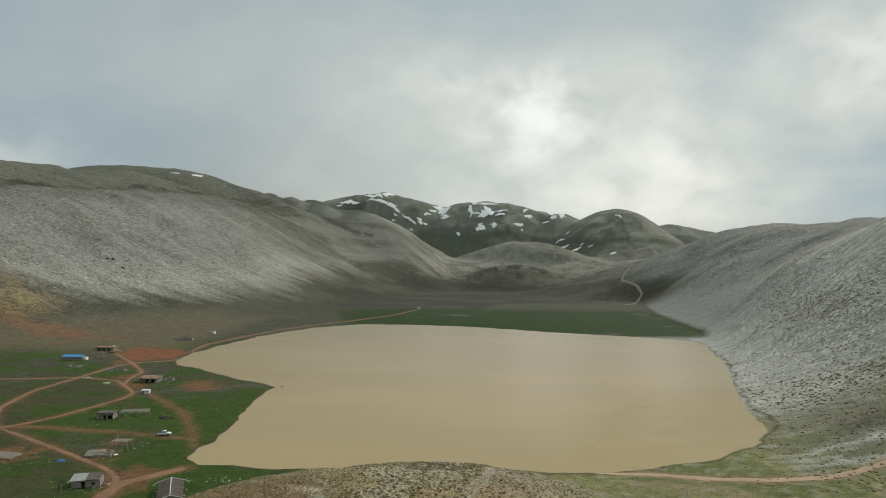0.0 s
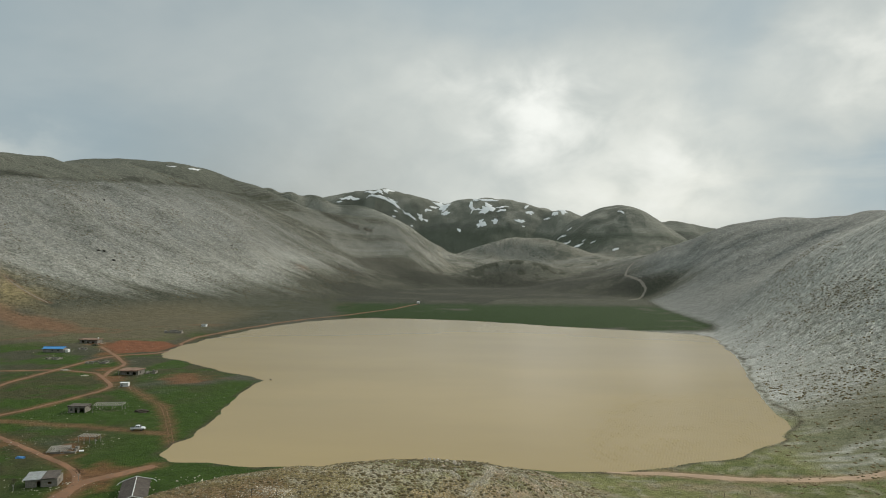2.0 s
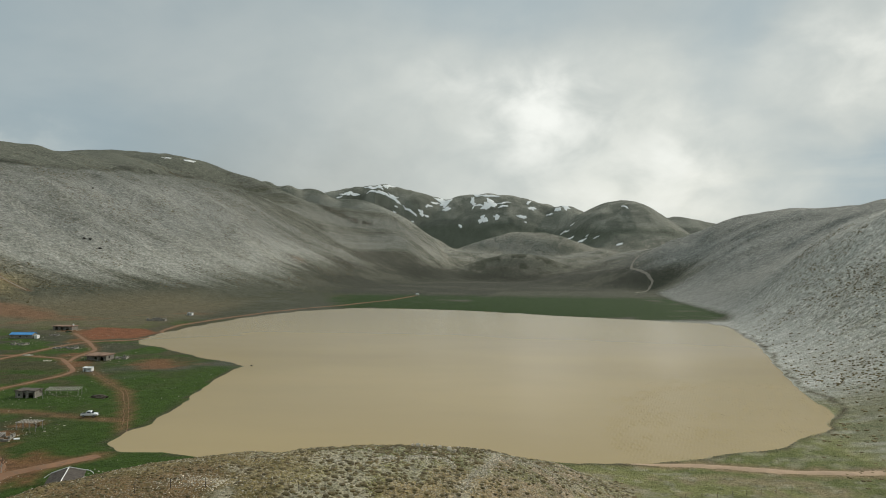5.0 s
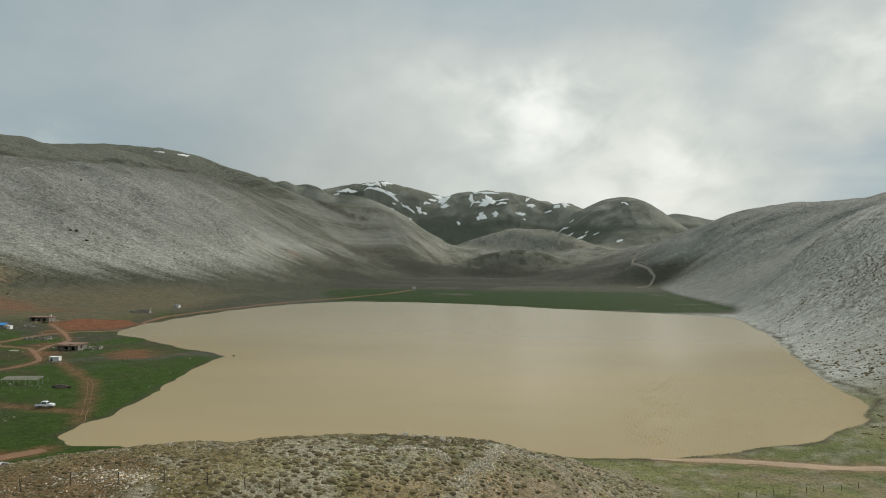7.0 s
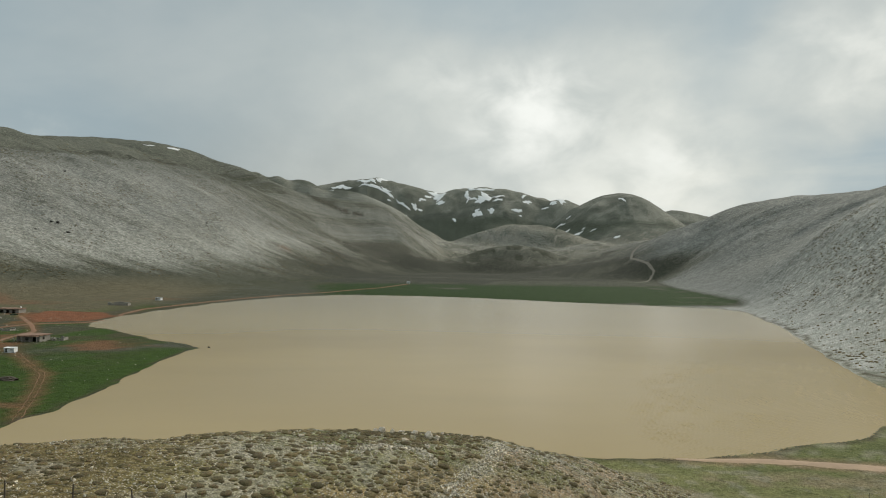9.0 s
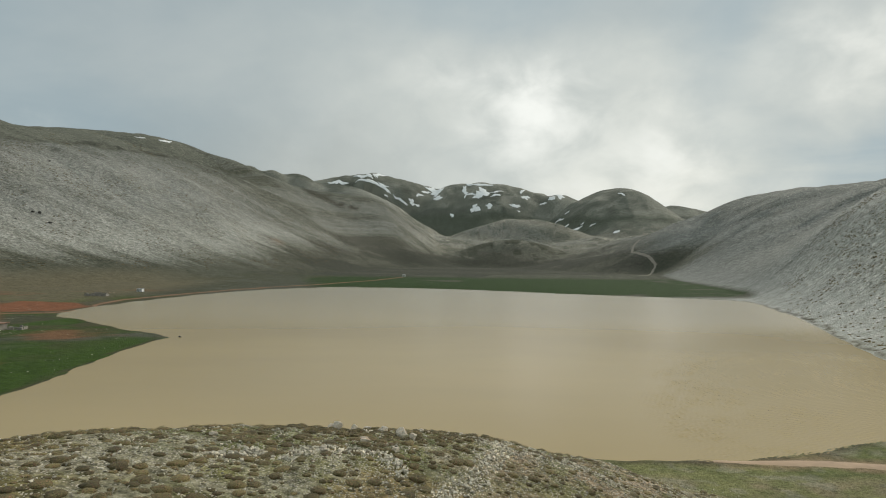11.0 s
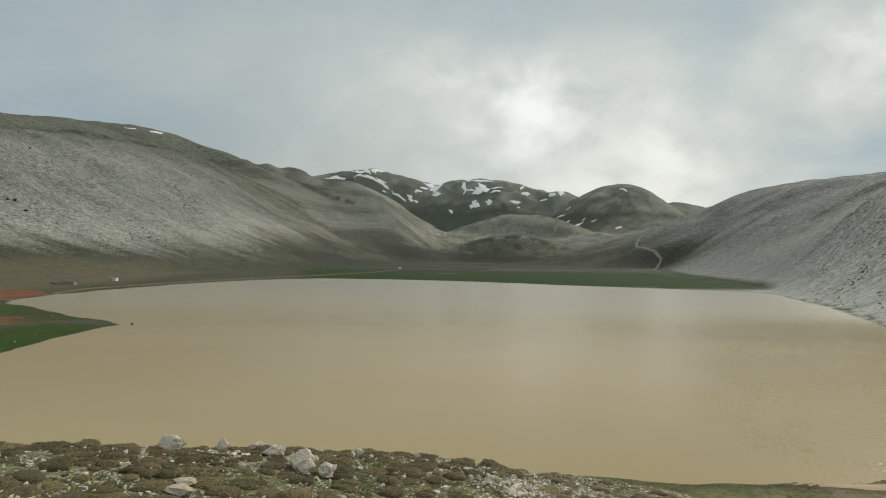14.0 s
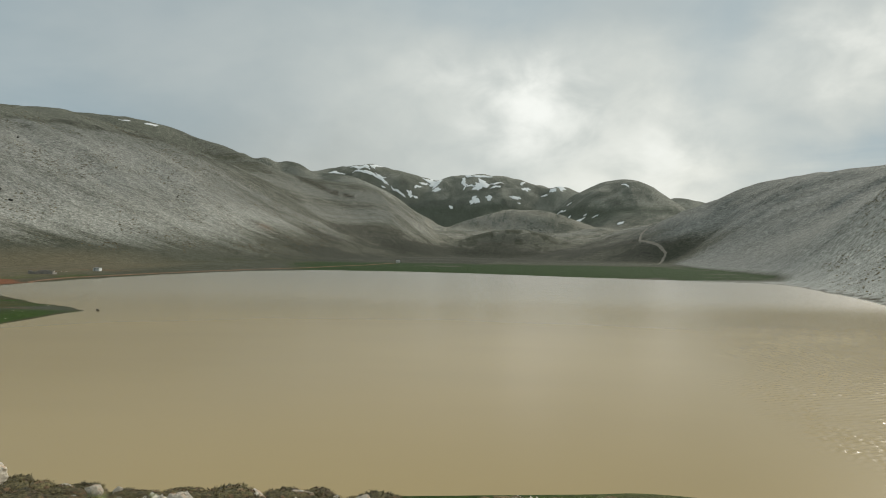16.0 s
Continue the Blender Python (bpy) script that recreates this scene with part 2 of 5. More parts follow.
TRACKS = {  # dirt tracks: half width, then the way
    "A": (1.6, [(-175, 258), (-194, 292), (-202, 328), (-201, 367), (-201, 405), (-197, 421), (-180, 436), (-172, 465), (-182, 480), (-184, 512), (-170, 572), (-150, 628), (-134, 660), (-101, 705), (-58, 775), (-35, 850)]),
    "B": (1.35, [(-330, 352), (-238, 358), (-222, 361), (-199, 367), (-176, 360), (-167, 348), (-152, 328), (-151, 318), (-156, 296), (-161, 278), (-167, 266), (-173, 259)]),
    "C": (1.3, [(-260, 262), (-173, 260), (-160, 262), (-138, 259), (-115, 256), (-97, 253)]),
    "D": (1.4, [(-172, 259), (-139, 237), (-120, 224), (-105, 213), (-99, 205), (-95, 190)]),
    "E": (2.9, [(-104, 150), (-96, 186), (-97, 203), (-90, 210), (-84, 219)]),
    "F": (1.15, [(-151, 335), (-125, 305), (-113, 292), (-97, 260), (-88, 240)]),
    "G": (1.5, [(-167, 348), (-173, 367), (-176, 390), (-197, 421), (-224, 455)]),
    "R": (2.4, [(50, 219.2), (58, 218.4), (67, 218), (76, 215.5), (88, 212.6), (100, 211.6), (114, 213), (129, 215.6), (150, 224), (190, 235)]),
    "W": (1.1, [(-394, 613), (-378, 605), (-362, 600), (-344, 596)]),
    "V": (3.0, [(262, 974), (280, 998), (294, 1018), (307, 1040), (309, 1075), (304, 1110), (300, 1132), (312, 1165), (332, 1200)]),
}


def mixl(Y, near, far):
    w = step(Y, 480, 620)[..., None]
    return np.array(near) * (1 - w) + np.array(far) * w


def cover():
    """What covers the ground: colours of soil and grass, how much scree lies on them, and the scree's colour."""
    n1, n2, n3 = fbm(GX / 60, GY / 60, 4), fbm(GX / 17, GY / 17, 3), fbm(GX / 5, GY / 5, 3)
    east = step(GX, 20, 120)
    broad = fbm(g_slant / 30, g_down / 220, 3)
    c = np.zeros(GX.shape + (3,)) + (0.085, 0.085, 0.062)                     # thin dry turf
    c = mixc(c, (0.062, 0.064, 0.046), step(n2 + 0.4 * (n3 - 0.5), 0.48, 0.62) * 0.6)
    c = mixc(c, (0.120, 0.116, 0.090), step(n1 + 0.5 * (n2 - 0.5), 0.50, 0.66) * 0.6 * step(g_side, 2, 10))
    # pale limestone scree on the sides, thinning out towards the foot and the valley's head
    brim = np.interp(g_way, (1100, 1214, 1315, 1442, 1528, 1618, 1780), (144, 153, 162, 171, 174, 179, 184)) + 8 * (n1 - 0.5) + 5 * (n2 - 0.5)
    brim = np.where(GX > 40, 300, brim + 160 * step(GY, 1370, 1480))
    foot = np.interp(g_way, (900, 1060, 1180, 1420, 1560), (46, 40, 16, 18, 34))
    scree = step(g_side + 26 * (broad - 0.5) + 14 * (n1 - 0.5), foot - 14, foot + 26)
    scree *= 1 - 0.16 * step(n1 + 0.4 * (n2 - 0.5), 0.48, 0.70)
    mixed = step(g_way, 1500, 1800) * (1 - step(g_way, 2120, 2240))
    scree *= 1 - 0.60 * mixed * (0.75 + 0.6 * step(broad + 0.6 * (n1 - 0.5), 0.60, 0.40))
    scree *= 1 - 0.34 * step(GZ - np.minimum(brim, 186), -42, -6) * (1 - east)
    scree *= 1 - step(GZ - brim, -5, 2)
    edge = np.clip(step(GX, 128, 150) * (1 - step(GY, 575, 610)) * step(GY, 262, 330) + east * step(GY, 560, 620) * step(g_up, 2, 14) * (1 - step(GY, 900, 1000)), 0, 1)
    near_edge = step(GY, 400, 470)
    scree = np.maximum(scree, edge * (0.74 + 0.18 * near_edge + 0.16 * step(n2 + 0.4 * (n3 - 0.5), 0.36, 0.56)))
    scree *= 1 - 0.20 * east * step(GZ + 18 * (n1 - 0.5), 60, 110)
    pale = np.zeros(GX.shape + (3,)) + (0.236, 0.234, 0.218)
    # eastern scree painted paler, to offset the shade on a side turned from the sun
    pale = mixc(pale, (0.485, 0.475, 0.440), east * (1 - step(GY, 400, 760)))
    # brighter light low on the western slope, painted into the scree's colour
    pale = mixc(pale, (0.325, 0.318, 0.290), (1 - east) * step(foot + 60 - g_side, 0, 45))
    # brown turf on the tops, with a dark rim of scrub where the scree ends
    top = step(GZ - brim, -3, 4) * (1 - east) + east * step(GZ + 18 * (n1 - 0.5), 84, 112) * 0.75
    c = mixc(c, (0.150, 0.150, 0.124), top * 0.85)
    rim = step(np.abs(GZ - brim - 4 + 5 * (n2 - 0.5)), 7, 2) * (1 - east) * step(n1 + 0.5 * (n2 - 0.5), 0.34, 0.50) * (1 - step(g_way, 1640, 1760))
    c = mixc(c, (0.040, 0.041, 0.030), rim * 0.85)
    c = mixc(c, (0.20, 0.10, 0.06), np.exp(-(((GX + 222) / 9) ** 2 + ((GY - 1042) / 16) ** 2)) * 0.55)
    # a dark scrubby ledge on the spur
    d = along(GX, GY, [(-330, 1560), (-258, 1490), (-205, 1480), (-172, 1488)]) + 14 * (n2 - 0.5)
    ledge = (1 - step(d, 5, 17)) * step(n2, 0.25, 0.45)
    c = mixc(c, (0.052, 0.048, 0.036), ledge * 0.9)
    scree *= 1 - 0.9 * ledge
    far = step(GY, 1500, 1720)
    # far slopes lightened: distance haze is mixed into their colour
    c = mixc(c, (0.185, 0.186, 0.158), far * (0.55 + 0.45 * step(n1, 0.35, 0.6)))
    c = mixc(c, (0.255, 0.248, 0.21), far * step(n1 + 0.3 * (n2 - 0.5), 0.52, 0.66) * 0.7)
    # darker green on the lower flanks of the far mountains
    limit = np.interp(GX, (-200, 200, 420, 700), (150, 168, 126, 120)) + 34 * (n1 - 0.5) + 16 * (n2 - 0.5)
    low_flank = step(GY, 1800, 1860) * (1 - step(GZ - limit, -9, 9))
    c = mixc(c, (0.090, 0.098, 0.074), low_flank * 0.92)
    c = mixc(c, (0.042, 0.048, 0.036), far * (1 - low_flank) * step(fbm(GX / 130 + 9, GY / 60, 3), 0.56, 0.66) * 0.5)
    c = mixc(c, (0.23, 0.215, 0.18), step(GY, 1290, 1350) * (1 - step(GY, 1760, 1830)) * step(n2 + 0.5 * (n1 - 0.5), 0.42, 0.58) * step(GX, -90, 0) * (0.4 + 0.5 * step(GZ, 25, 60)))
    head = step(GY, 790, 860) * (1 - step(GY, 1330, 1420)) * step(GX, -230, -150) * (1 - step(g_way, 2230, 2310))
    c = mixc(c, (0.050, 0.050, 0.038), head * (1 - 0.7 * step(n1 + 0.5 * (n2 - 0.5), 0.50, 0.66)) * 0.85)
    # meadow on the flat, by the lake
    flat = (1 - step(g_side, 0.4, 5)) * (1 - step(GZ, 5, 9)) * (1 - edge)
    grass = flat * step(n2 * 0.4 + n1, 0.30, 0.55) * (1 - step(GY, 520, 600) * step(-GX - 0.25 * (GY - 640) + 30 * (n2 - 0.5), 70, 110)) * (1 - step(GY + 60 * (n2 - 0.5), 820, 900))
    c = mixc(c, mixl(GY, (0.044, 0.079, 0.012), (0.028, 0.052, 0.012)), grass)
    c = mixc(c, (0.072, 0.064, 0.032), grass * step(-GX, 95, 130) * step(n2 + 0.5 * (n3 - 0.5), 0.40, 0.58) * 0.85)
    # thin turf with grit, between the hill and the eastern slope
    strip = flat * step(GX, 12, 40) * (1 - step(GY, 300, 380))
    c = mixc(c, (0.215, 0.215, 0.085), strip * (0.6 + 0.4 * step(n2, 0.35, 0.6)))
    c = mixc(c, (0.27, 0.215, 0.135), strip * step(n1 * 0.5 + n2 * 0.5 + 0.4 * (n3 - 0.5), 0.50, 0.62) * 0.75 * (1 - step(GY, 206, 214)))
    c = mixc(c, (0.34, 0.31, 0.235), strip * step(fbm(GX / 3.2, GY / 3.2, 3), 0.56, 0.68) * 0.5)
    stonyeast = step(GX + 12 * (n2 - 0.5), 108, 130) * (1 - step(GY + 20 * (n2 - 0.5), 250, 276)) * step(GY, 205, 222)
    c = mixc(c, (0.175, 0.175, 0.105), stonyeast * 0.8)
    band = step(fbm((GX + GY * 0.2) / 34, (GY - GX * 0.12) / 3.4, 4), 0.50, 0.62)
    c = mixc(c, (0.50, 0.48, 0.44), stonyeast * band * 0.55)
    c = mixc(c, (0.50, 0.48, 0.44), np.exp(-(((GX - 165) / 20) ** 2 + ((GY - 246) / 5) ** 2)) * 0.8 * step(n3, 0.3, 0.55))
    c = mixc(c, (0.105, 0.130, 0.050), np.exp(-(((GX - 150) / 9) ** 2 + ((GY - 318) / 26) ** 2)) * 0.8)
    scree *= 1 - stonyeast * 0.9
    low_east = step(GX, 128, 145) * step(GY, 255, 275) * (1 - step(GY, 380, 470))
    c = mixc(c, (0.235, 0.222, 0.150), low_east * 0.8)
    c = mixc(c, (0.070, 0.070, 0.044), flat * step(-GX, 110, 190) * step(GY, 330, 400) * step(n2 + 0.3 * n1, 0.5, 0.75))
    # dry slope above the western shore, red earth on its foot and round the houses
    dry = step(-GX, 175, 215) * step(GY, 430, 500) * (1 - step(g_side, 3, 16)) * (1 - step(GY, 660, 800))
    c = mixc(c, (0.150, 0.124, 0.078), dry * 0.75)
    red = step(-GX, 235, 290) * (1 - step(np.abs(GY + 0.10 * (GX + 300) - 541 - 26 * (n2 - 0.5)), 6, 26)) * step(n1 + 0.3 * (n2 - 0.5), 0.30, 0.50)
    c = mixc(c, (0.215, 0.104, 0.060), red * 0.62)
    shoulder = dry * step(np.abs(GY - 590 - 1.0 * (GX + 200)), 30, 6) * step(n2, 0.42, 0.6)
    c = mixc(c, (0.185, 0.098, 0.055), shoulder * 0.5)
    # a sunlit spot on ochre turf, its brightness put into the colour
    sunlit_ochre = np.exp(-(((GX + 392) / 42) ** 2 + ((GY - 588) / 34) ** 2))
    c = mixc(c, (0.26, 0.205, 0.105), np.clip(sunlit_ochre * 1.3, 0, 1) * 0.85 * step(n2, 0.25, 0.5))
    scree *= 1 - 0.7 * sunlit_ochre
    field = outside(GX, GY, [(-222, 455), (-226, 486), (-196, 486), (-181, 470), (-183, 445), (-200, 432)]) + 5 * (n3 - 0.5)
    c = mixc(c, (0.215, 0.088, 0.046), 1 - step(field, -1, 3))
    for x, y, r in ((-160, 345, 8), (-97, 208, 9), (-118, 226, 8), (-150, 226, 12), (-125, 352, 14), (-120, 243, 5), (-232, 466, 10), (-205, 425, 7), (-178, 372, 6)):
        d = np.hypot(GX - x, (GY - y) * 0.8) + (n3 - 0.5) * 14 + (n2 - 0.5) * 12
        c = mixc(c, (0.200, 0.095, 0.048), (1 - step(d, r * 0.6, r * 1.1)) * 0.8)
    # the rocky hill: brown turf in the west, pale stony ground on top, bare earth in the east
    k = step(g_knoll, -0.5, 3)
    c = mixc(c, (0.310, 0.232, 0.115), k)
    c = mixc(c, (0.215, 0.140, 0.066), k * step(-GX, 8, 30))
    c = mixc(c, (0.225, 0.220, 0.085), k * step(n2 + 0.4 * (n3 - 0.5), 0.38, 0.52) * 0.85 * (1 - 0.65 * step(-GX, 6, 22)))
    c = mixc(c, (0.43, 0.385, 0.29), k * step(n3 + 0.5 * (n2 - 0.5) + 0.25 * step(GX, -26, 8), 0.62, 0.80) * 0.7)
    c = mixc(c, (0.37, 0.260, 0.165), k * step(GX, 4, 14) * step(n2, 0.36, 0.54) * 0.8)
    c = mixc(c, (0.165, 0.175, 0.066), k * step(GY, 160, 168) * step(fbm(GX / 2.5, GY / 2.5, 3), 0.40, 0.56) * 0.70)
    # dirt beside the tracks
    for key, (half, way) in TRACKS.items():
        if key == "V":
            continue
        d = along(GX, GY, way) + (n3 - 0.5) * 3 + (n2 - 0.5) * 2
        c = mixc(c, (0.30, 0.20, 0.125) if key == "R" else (0.195, 0.104, 0.056), (1 - step(d, half * 0.5, half + 2.4)) * 0.75)
    # wet mud at the water's edge
    wet = (1 - step(np.abs(g_shore - 0.6), 0.3, 1.6)) * 0.8
    c = mixc(c, (0.085, 0.068, 0.045), wet)
    scree *= 1 - wet
    return c, np.clip(scree, 0, 1), pale


g_slant = np.where(GX < 60, g_way + 0.7 * g_up, -GY - 0.6 * GX)                # debris runs down slantwise
g_down = np.where(GX < 60, g_up, GX)
tint, g_scree, g_pale = cover()
# how stony the ground is underfoot
g_stony = np.clip(step(g_knoll, -0.5, 3) * (0.35 + 0.65 * step(GX, -36, -18)) + 0.55 * step(g_side, 12, 40) * (1 - step(GZ, 130, 160)), 0, 1)


def sheet(name, X, Y, Z, colour, material):
    ny, nx = X.shape
    me = bpy.data.meshes.new(name)
    n = nx * ny
    me.vertices.add(n)
    me.vertices.foreach_set("co", np.stack([X, Y, Z], -1).astype(np.float32).ravel())
    i = (np.arange(ny - 1)[:, None] * nx + np.arange(nx - 1)[None, :]).ravel()
    quads = np.stack([i, i + 1, i + nx + 1, i + nx], 1).astype(np.int32)
    me.loops.add(quads.size)
    me.polygons.add(len(quads))
    me.loops.foreach_set("vertex_index", quads.ravel())
    me.polygons.foreach_set("loop_start", np.arange(0, quads.size, 4, dtype=np.int32))
    me.polygons.foreach_set("use_smooth", np.ones(len(quads), bool))
    me.update(calc_edges=True)
    at = me.attributes.new("cover", "FLOAT_COLOR", "POINT")
    at.data.foreach_set("color", np.concatenate([colour, np.ones(colour.shape[:-1] + (1,))], -1).astype(np.float32).ravel())
    at = me.attributes.new("slope", "FLOAT", "POINT")
    at.data.foreach_set("value", (np.maximum(step(g_side, 6, 20) * 0.9, step(Y, 820, 900) * 0.9) * (1 - 0.45 * step(Y, 1900, 2100))).astype(np.float32).ravel())
    at = me.attributes.new("stony", "FLOAT", "POINT")
    at.data.foreach_set("value", g_stony.astype(np.float32).ravel())
    at = me.attributes.new("scree", "FLOAT", "POINT")
    at.data.foreach_set("value", g_scree.astype(np.float32).ravel())
    at = me.attributes.new("pale", "FLOAT_COLOR", "POINT")
    at.data.foreach_set("color", np.concatenate([g_pale, np.ones(g_pale.shape[:-1] + (1,))], -1).astype(np.float32).ravel())
    at = me.attributes.new("flow", "FLOAT_VECTOR", "POINT")
    at.data.foreach_set("vector", np.stack([g_slant, g_down, Z * 0], -1).astype(np.float32).ravel())
    me.materials.append(material)
    return new(name, me)


m_ground, gn, gl, gb = mat("ground")
att = gn.new("ShaderNodeAttribute")
att.attribute_name = "cover"
gb.inputs["Roughness"].default_value = 0.95
gb.inputs["Specular IOR Level"].default_value = 0.15


def noise_node(nodes, links, scale, detail, rough=0.55, vec=None):
    n = nodes.new("ShaderNodeTexNoise")
    n.inputs["Scale"].default_value, n.inputs["Detail"].default_value, n.inputs["Roughness"].default_value = scale, detail, rough
    if vec is not None:
        links.new(vec, n.inputs["Vector"])
    return n.outputs["Fac"]


def map_node(nodes, links, v, lo, hi, a=0.0, b=1.0):
    n = nodes.new("ShaderNodeMapRange")
    links.new(v, n.inputs[0])
    for i, x in enumerate((lo, hi, a, b)):
        n.inputs[i + 1].default_value = x
    return n.outputs[0]


def mix_node(nodes, links, fac, a, b, blend="MIX"):
    n = nodes.new("ShaderNodeMix")
    n.data_type, n.blend_type = "RGBA", blend
    for sock, v in ((n.inputs[0], fac), (n.inputs[6], a), (n.inputs[7], b)):
        if isinstance(v, tuple):
            sock.default_value = (*v, 1)
        elif isinstance(v, (int, float)):
            sock.default_value = v
        else:
            links.new(v, sock)
    return n.outputs[2]


def bump_node(nodes, links, hgt, dist, strength=1.0, normal=None):
    n = nodes.new("ShaderNodeBump")
    n.inputs["Distance"].default_value, n.inputs["Strength"].default_value = dist, strength
    links.new(hgt, n.inputs["Height"])
    if normal is not None:
        links.new(normal, n.inputs["Normal"])
    return n.outputs[0]


gpos = gn.new("ShaderNodeNewGeometry").outputs["Position"]
g_fine = noise_node(gn, gl, 1.7, 8, 0.70, gpos)
g_mid = noise_node(gn, gl, 0.22, 6, 0.62, gpos)
g_grit = noise_node(gn, gl, 0.55, 9, 0.72, gpos)
sto = gn.new("ShaderNodeAttribute")
sto.attribute_name = "stony"
slope_only = gn.new("ShaderNodeAttribute")
slope_only.attribute_name = "slope"
coarse = gn.new("ShaderNodeMath")
coarse.use_clamp = True
gl.new(sto.outputs["Fac"], coarse.inputs[0])
gl.new(slope_only.outputs["Fac"], coarse.inputs[1])
grain = map_node(gn, gl, g_fine, 0.36, 0.64)


def gattr(name):
    n = gn.new("ShaderNodeAttribute")
    n.attribute_name = name
    return n.outputs


def gmath(op, a, b=None, c=None, clamp=False):
    n = gn.new("ShaderNodeMath")
    n.operation, n.use_clamp = op, clamp
    for i, v in enumerate((a, b, c)):
        if isinstance(v, (int, float)):
            n.inputs[i].default_value = v
        elif v is not None:
            gl.new(v, n.inputs[i])
    return n.outputs[0]


def flow_noise(across, down, detail, rough, move=0.0):
    """Noise drawn out along the way that debris runs down a slope."""
    m = gn.new("ShaderNodeMapping")
    gl.new(gattr("flow")["Vector"], m.inputs["Vector"])
    m.inputs["Scale"].default_value = (1.0 / across, 1.0 / down, 1.0)
    m.inputs["Location"].default_value = (move, move * 0.37, move)
    return noise_node(gn, gl, 1.0, detail, rough, m.outputs[0])


# scree: broad tongues, thin runs of debris, and patches of shrub that break them up
runs = flow_noise(16.0, 150.0, 5, 0.6)
dashes = flow_noise(2.6, 16.0, 6, 0.68, 4.0)
speckle = noise_node(gn, gl, 0.30, 6, 0.80, gpos)
laid = gmath("MULTIPLY_ADD", runs, 1.0, gmath("MULTIPLY_ADD", dashes, 1.25, gmath("MULTIPLY_ADD", speckle, 0.75, -1.5)))
scree_w = gattr("scree")["Fac"]
amount = gmath("MULTIPLY", map_node(gn, gl, gmath("ADD", scree_w, laid), 0.10, 1.02), gmath("MINIMUM", gmath("MULTIPLY", scree_w, 6.0), 1.0), clamp=True)
tone = mix_node(gn, gl, coarse.outputs[0], mix_node(gn, gl, grain, (0.70, 0.72, 0.68), (1.28, 1.26, 1.26)), mix_node(gn, gl, grain, (0.34, 0.34, 0.32), (1.60, 1.59, 1.56)))
soil = mix_node(gn, gl, 1.0, att.outputs["Color"], tone, "MULTIPLY")
tone = mix_node(gn, gl, grain, (0.66, 0.66, 0.65), (1.30, 1.30, 1.29))
rubble_col = mix_node(gn, gl, 1.0, gattr("pale")["Color"], tone, "MULTIPLY")
col = mix_node(gn, gl, amount, soil, rubble_col)
tone = mix_node(gn, gl, map_node(gn, gl, g_mid, 0.34, 0.66), (0.80, 0.82, 0.79), (1.20, 1.18, 1.18))
col = mix_node(gn, gl, 1.0, col, tone, "MULTIPLY")
# speckle of single stones and tufts on the slopes
speck = mix_node(gn, gl, map_node(gn, gl, noise_node(gn, gl, 0.34, 5, 0.85, gpos), 0.36, 0.64), (0.62, 0.62, 0.61), (1.34, 1.34, 1.34))
col = mix_node(gn, gl, slope_only.outputs["Fac"], col, mix_node(gn, gl, 1.0, col, speck, "MULTIPLY"))
cells = gn.new("ShaderNodeTexVoronoi")
cells.inputs["Scale"].default_value = 0.62
gl.new(gpos, cells.inputs["Vector"])
csep = gn.new("ShaderNodeSeparateColor")
gl.new(cells.outputs["Color"], csep.inputs[0])
stones = mix_node(gn, gl, csep.outputs[2], (0.66, 0.66, 0.65), (1.36, 1.36, 1.35))
col = mix_node(gn, gl, gmath("MULTIPLY", slope_only.outputs["Fac"], 0.85), col, mix_node(gn, gl, 1.0, col, stones, "MULTIPLY"))
# dark tufts and stones in clusters
col = mix_node(gn, gl, map_node(gn, gl, g_grit, 0.54, 0.63), col, mix_node(gn, gl, 1.0, col, (0.62, 0.64, 0.58), "MULTIPLY"))
# pale chips of limestone
chip = gn.new("ShaderNodeTexVoronoi")
chip.inputs["Scale"].default_value = 5.5
gl.new(gpos, chip.inputs["Vector"])
chance = gn.new("ShaderNodeMath")
chance.operation = "MULTIPLY"
sepc = gn.new("ShaderNodeSeparateColor")
gl.new(chip.outputs["Color"], sepc.inputs[0])
gl.new(map_node(gn, gl, sepc.outputs[0], 0.48, 0.56), chance.inputs[0])
gl.new(map_node(gn, gl, chip.outputs["Distance"], 0.40, 0.34), chance.inputs[1])
pale = gn.new("ShaderNodeMath")
pale.operation = "MULTIPLY"
gl.new(chance.outputs[0], pale.inputs[0])
gl.new(sto.outputs["Fac"], pale.inputs[1])
thick = gn.new("ShaderNodeMath")
thick.operation = "MULTIPLY"
gl.new(pale.outputs[0], thick.inputs[0])
gl.new(map_node(gn, gl, g_mid, 0.36, 0.52), thick.inputs[1])
col = mix_node(gn, gl, thick.outputs[0], col, (0.70, 0.63, 0.51))
# single dark shrubs dotted over the slopes, and rows of them along the runs of debris
def dots(vector, scale, chance, size, soft):
    n = gn.new("ShaderNodeTexVoronoi")
    n.inputs["Scale"].default_value = scale
    gl.new(vector, n.inputs["Vector"])
    c = gn.new("ShaderNodeSeparateColor")
    gl.new(n.outputs["Color"], c.inputs[0])
    some = map_node(gn, gl, c.outputs[1], chance, chance + 0.12)
    near_it = map_node(gn, gl, gmath("DIVIDE", n.outputs["Distance"], gmath("MULTIPLY_ADD", c.outputs[0], 0.7, 0.6)), size, size * soft)
    return gmath("MULTIPLY", some, near_it, clamp=True)


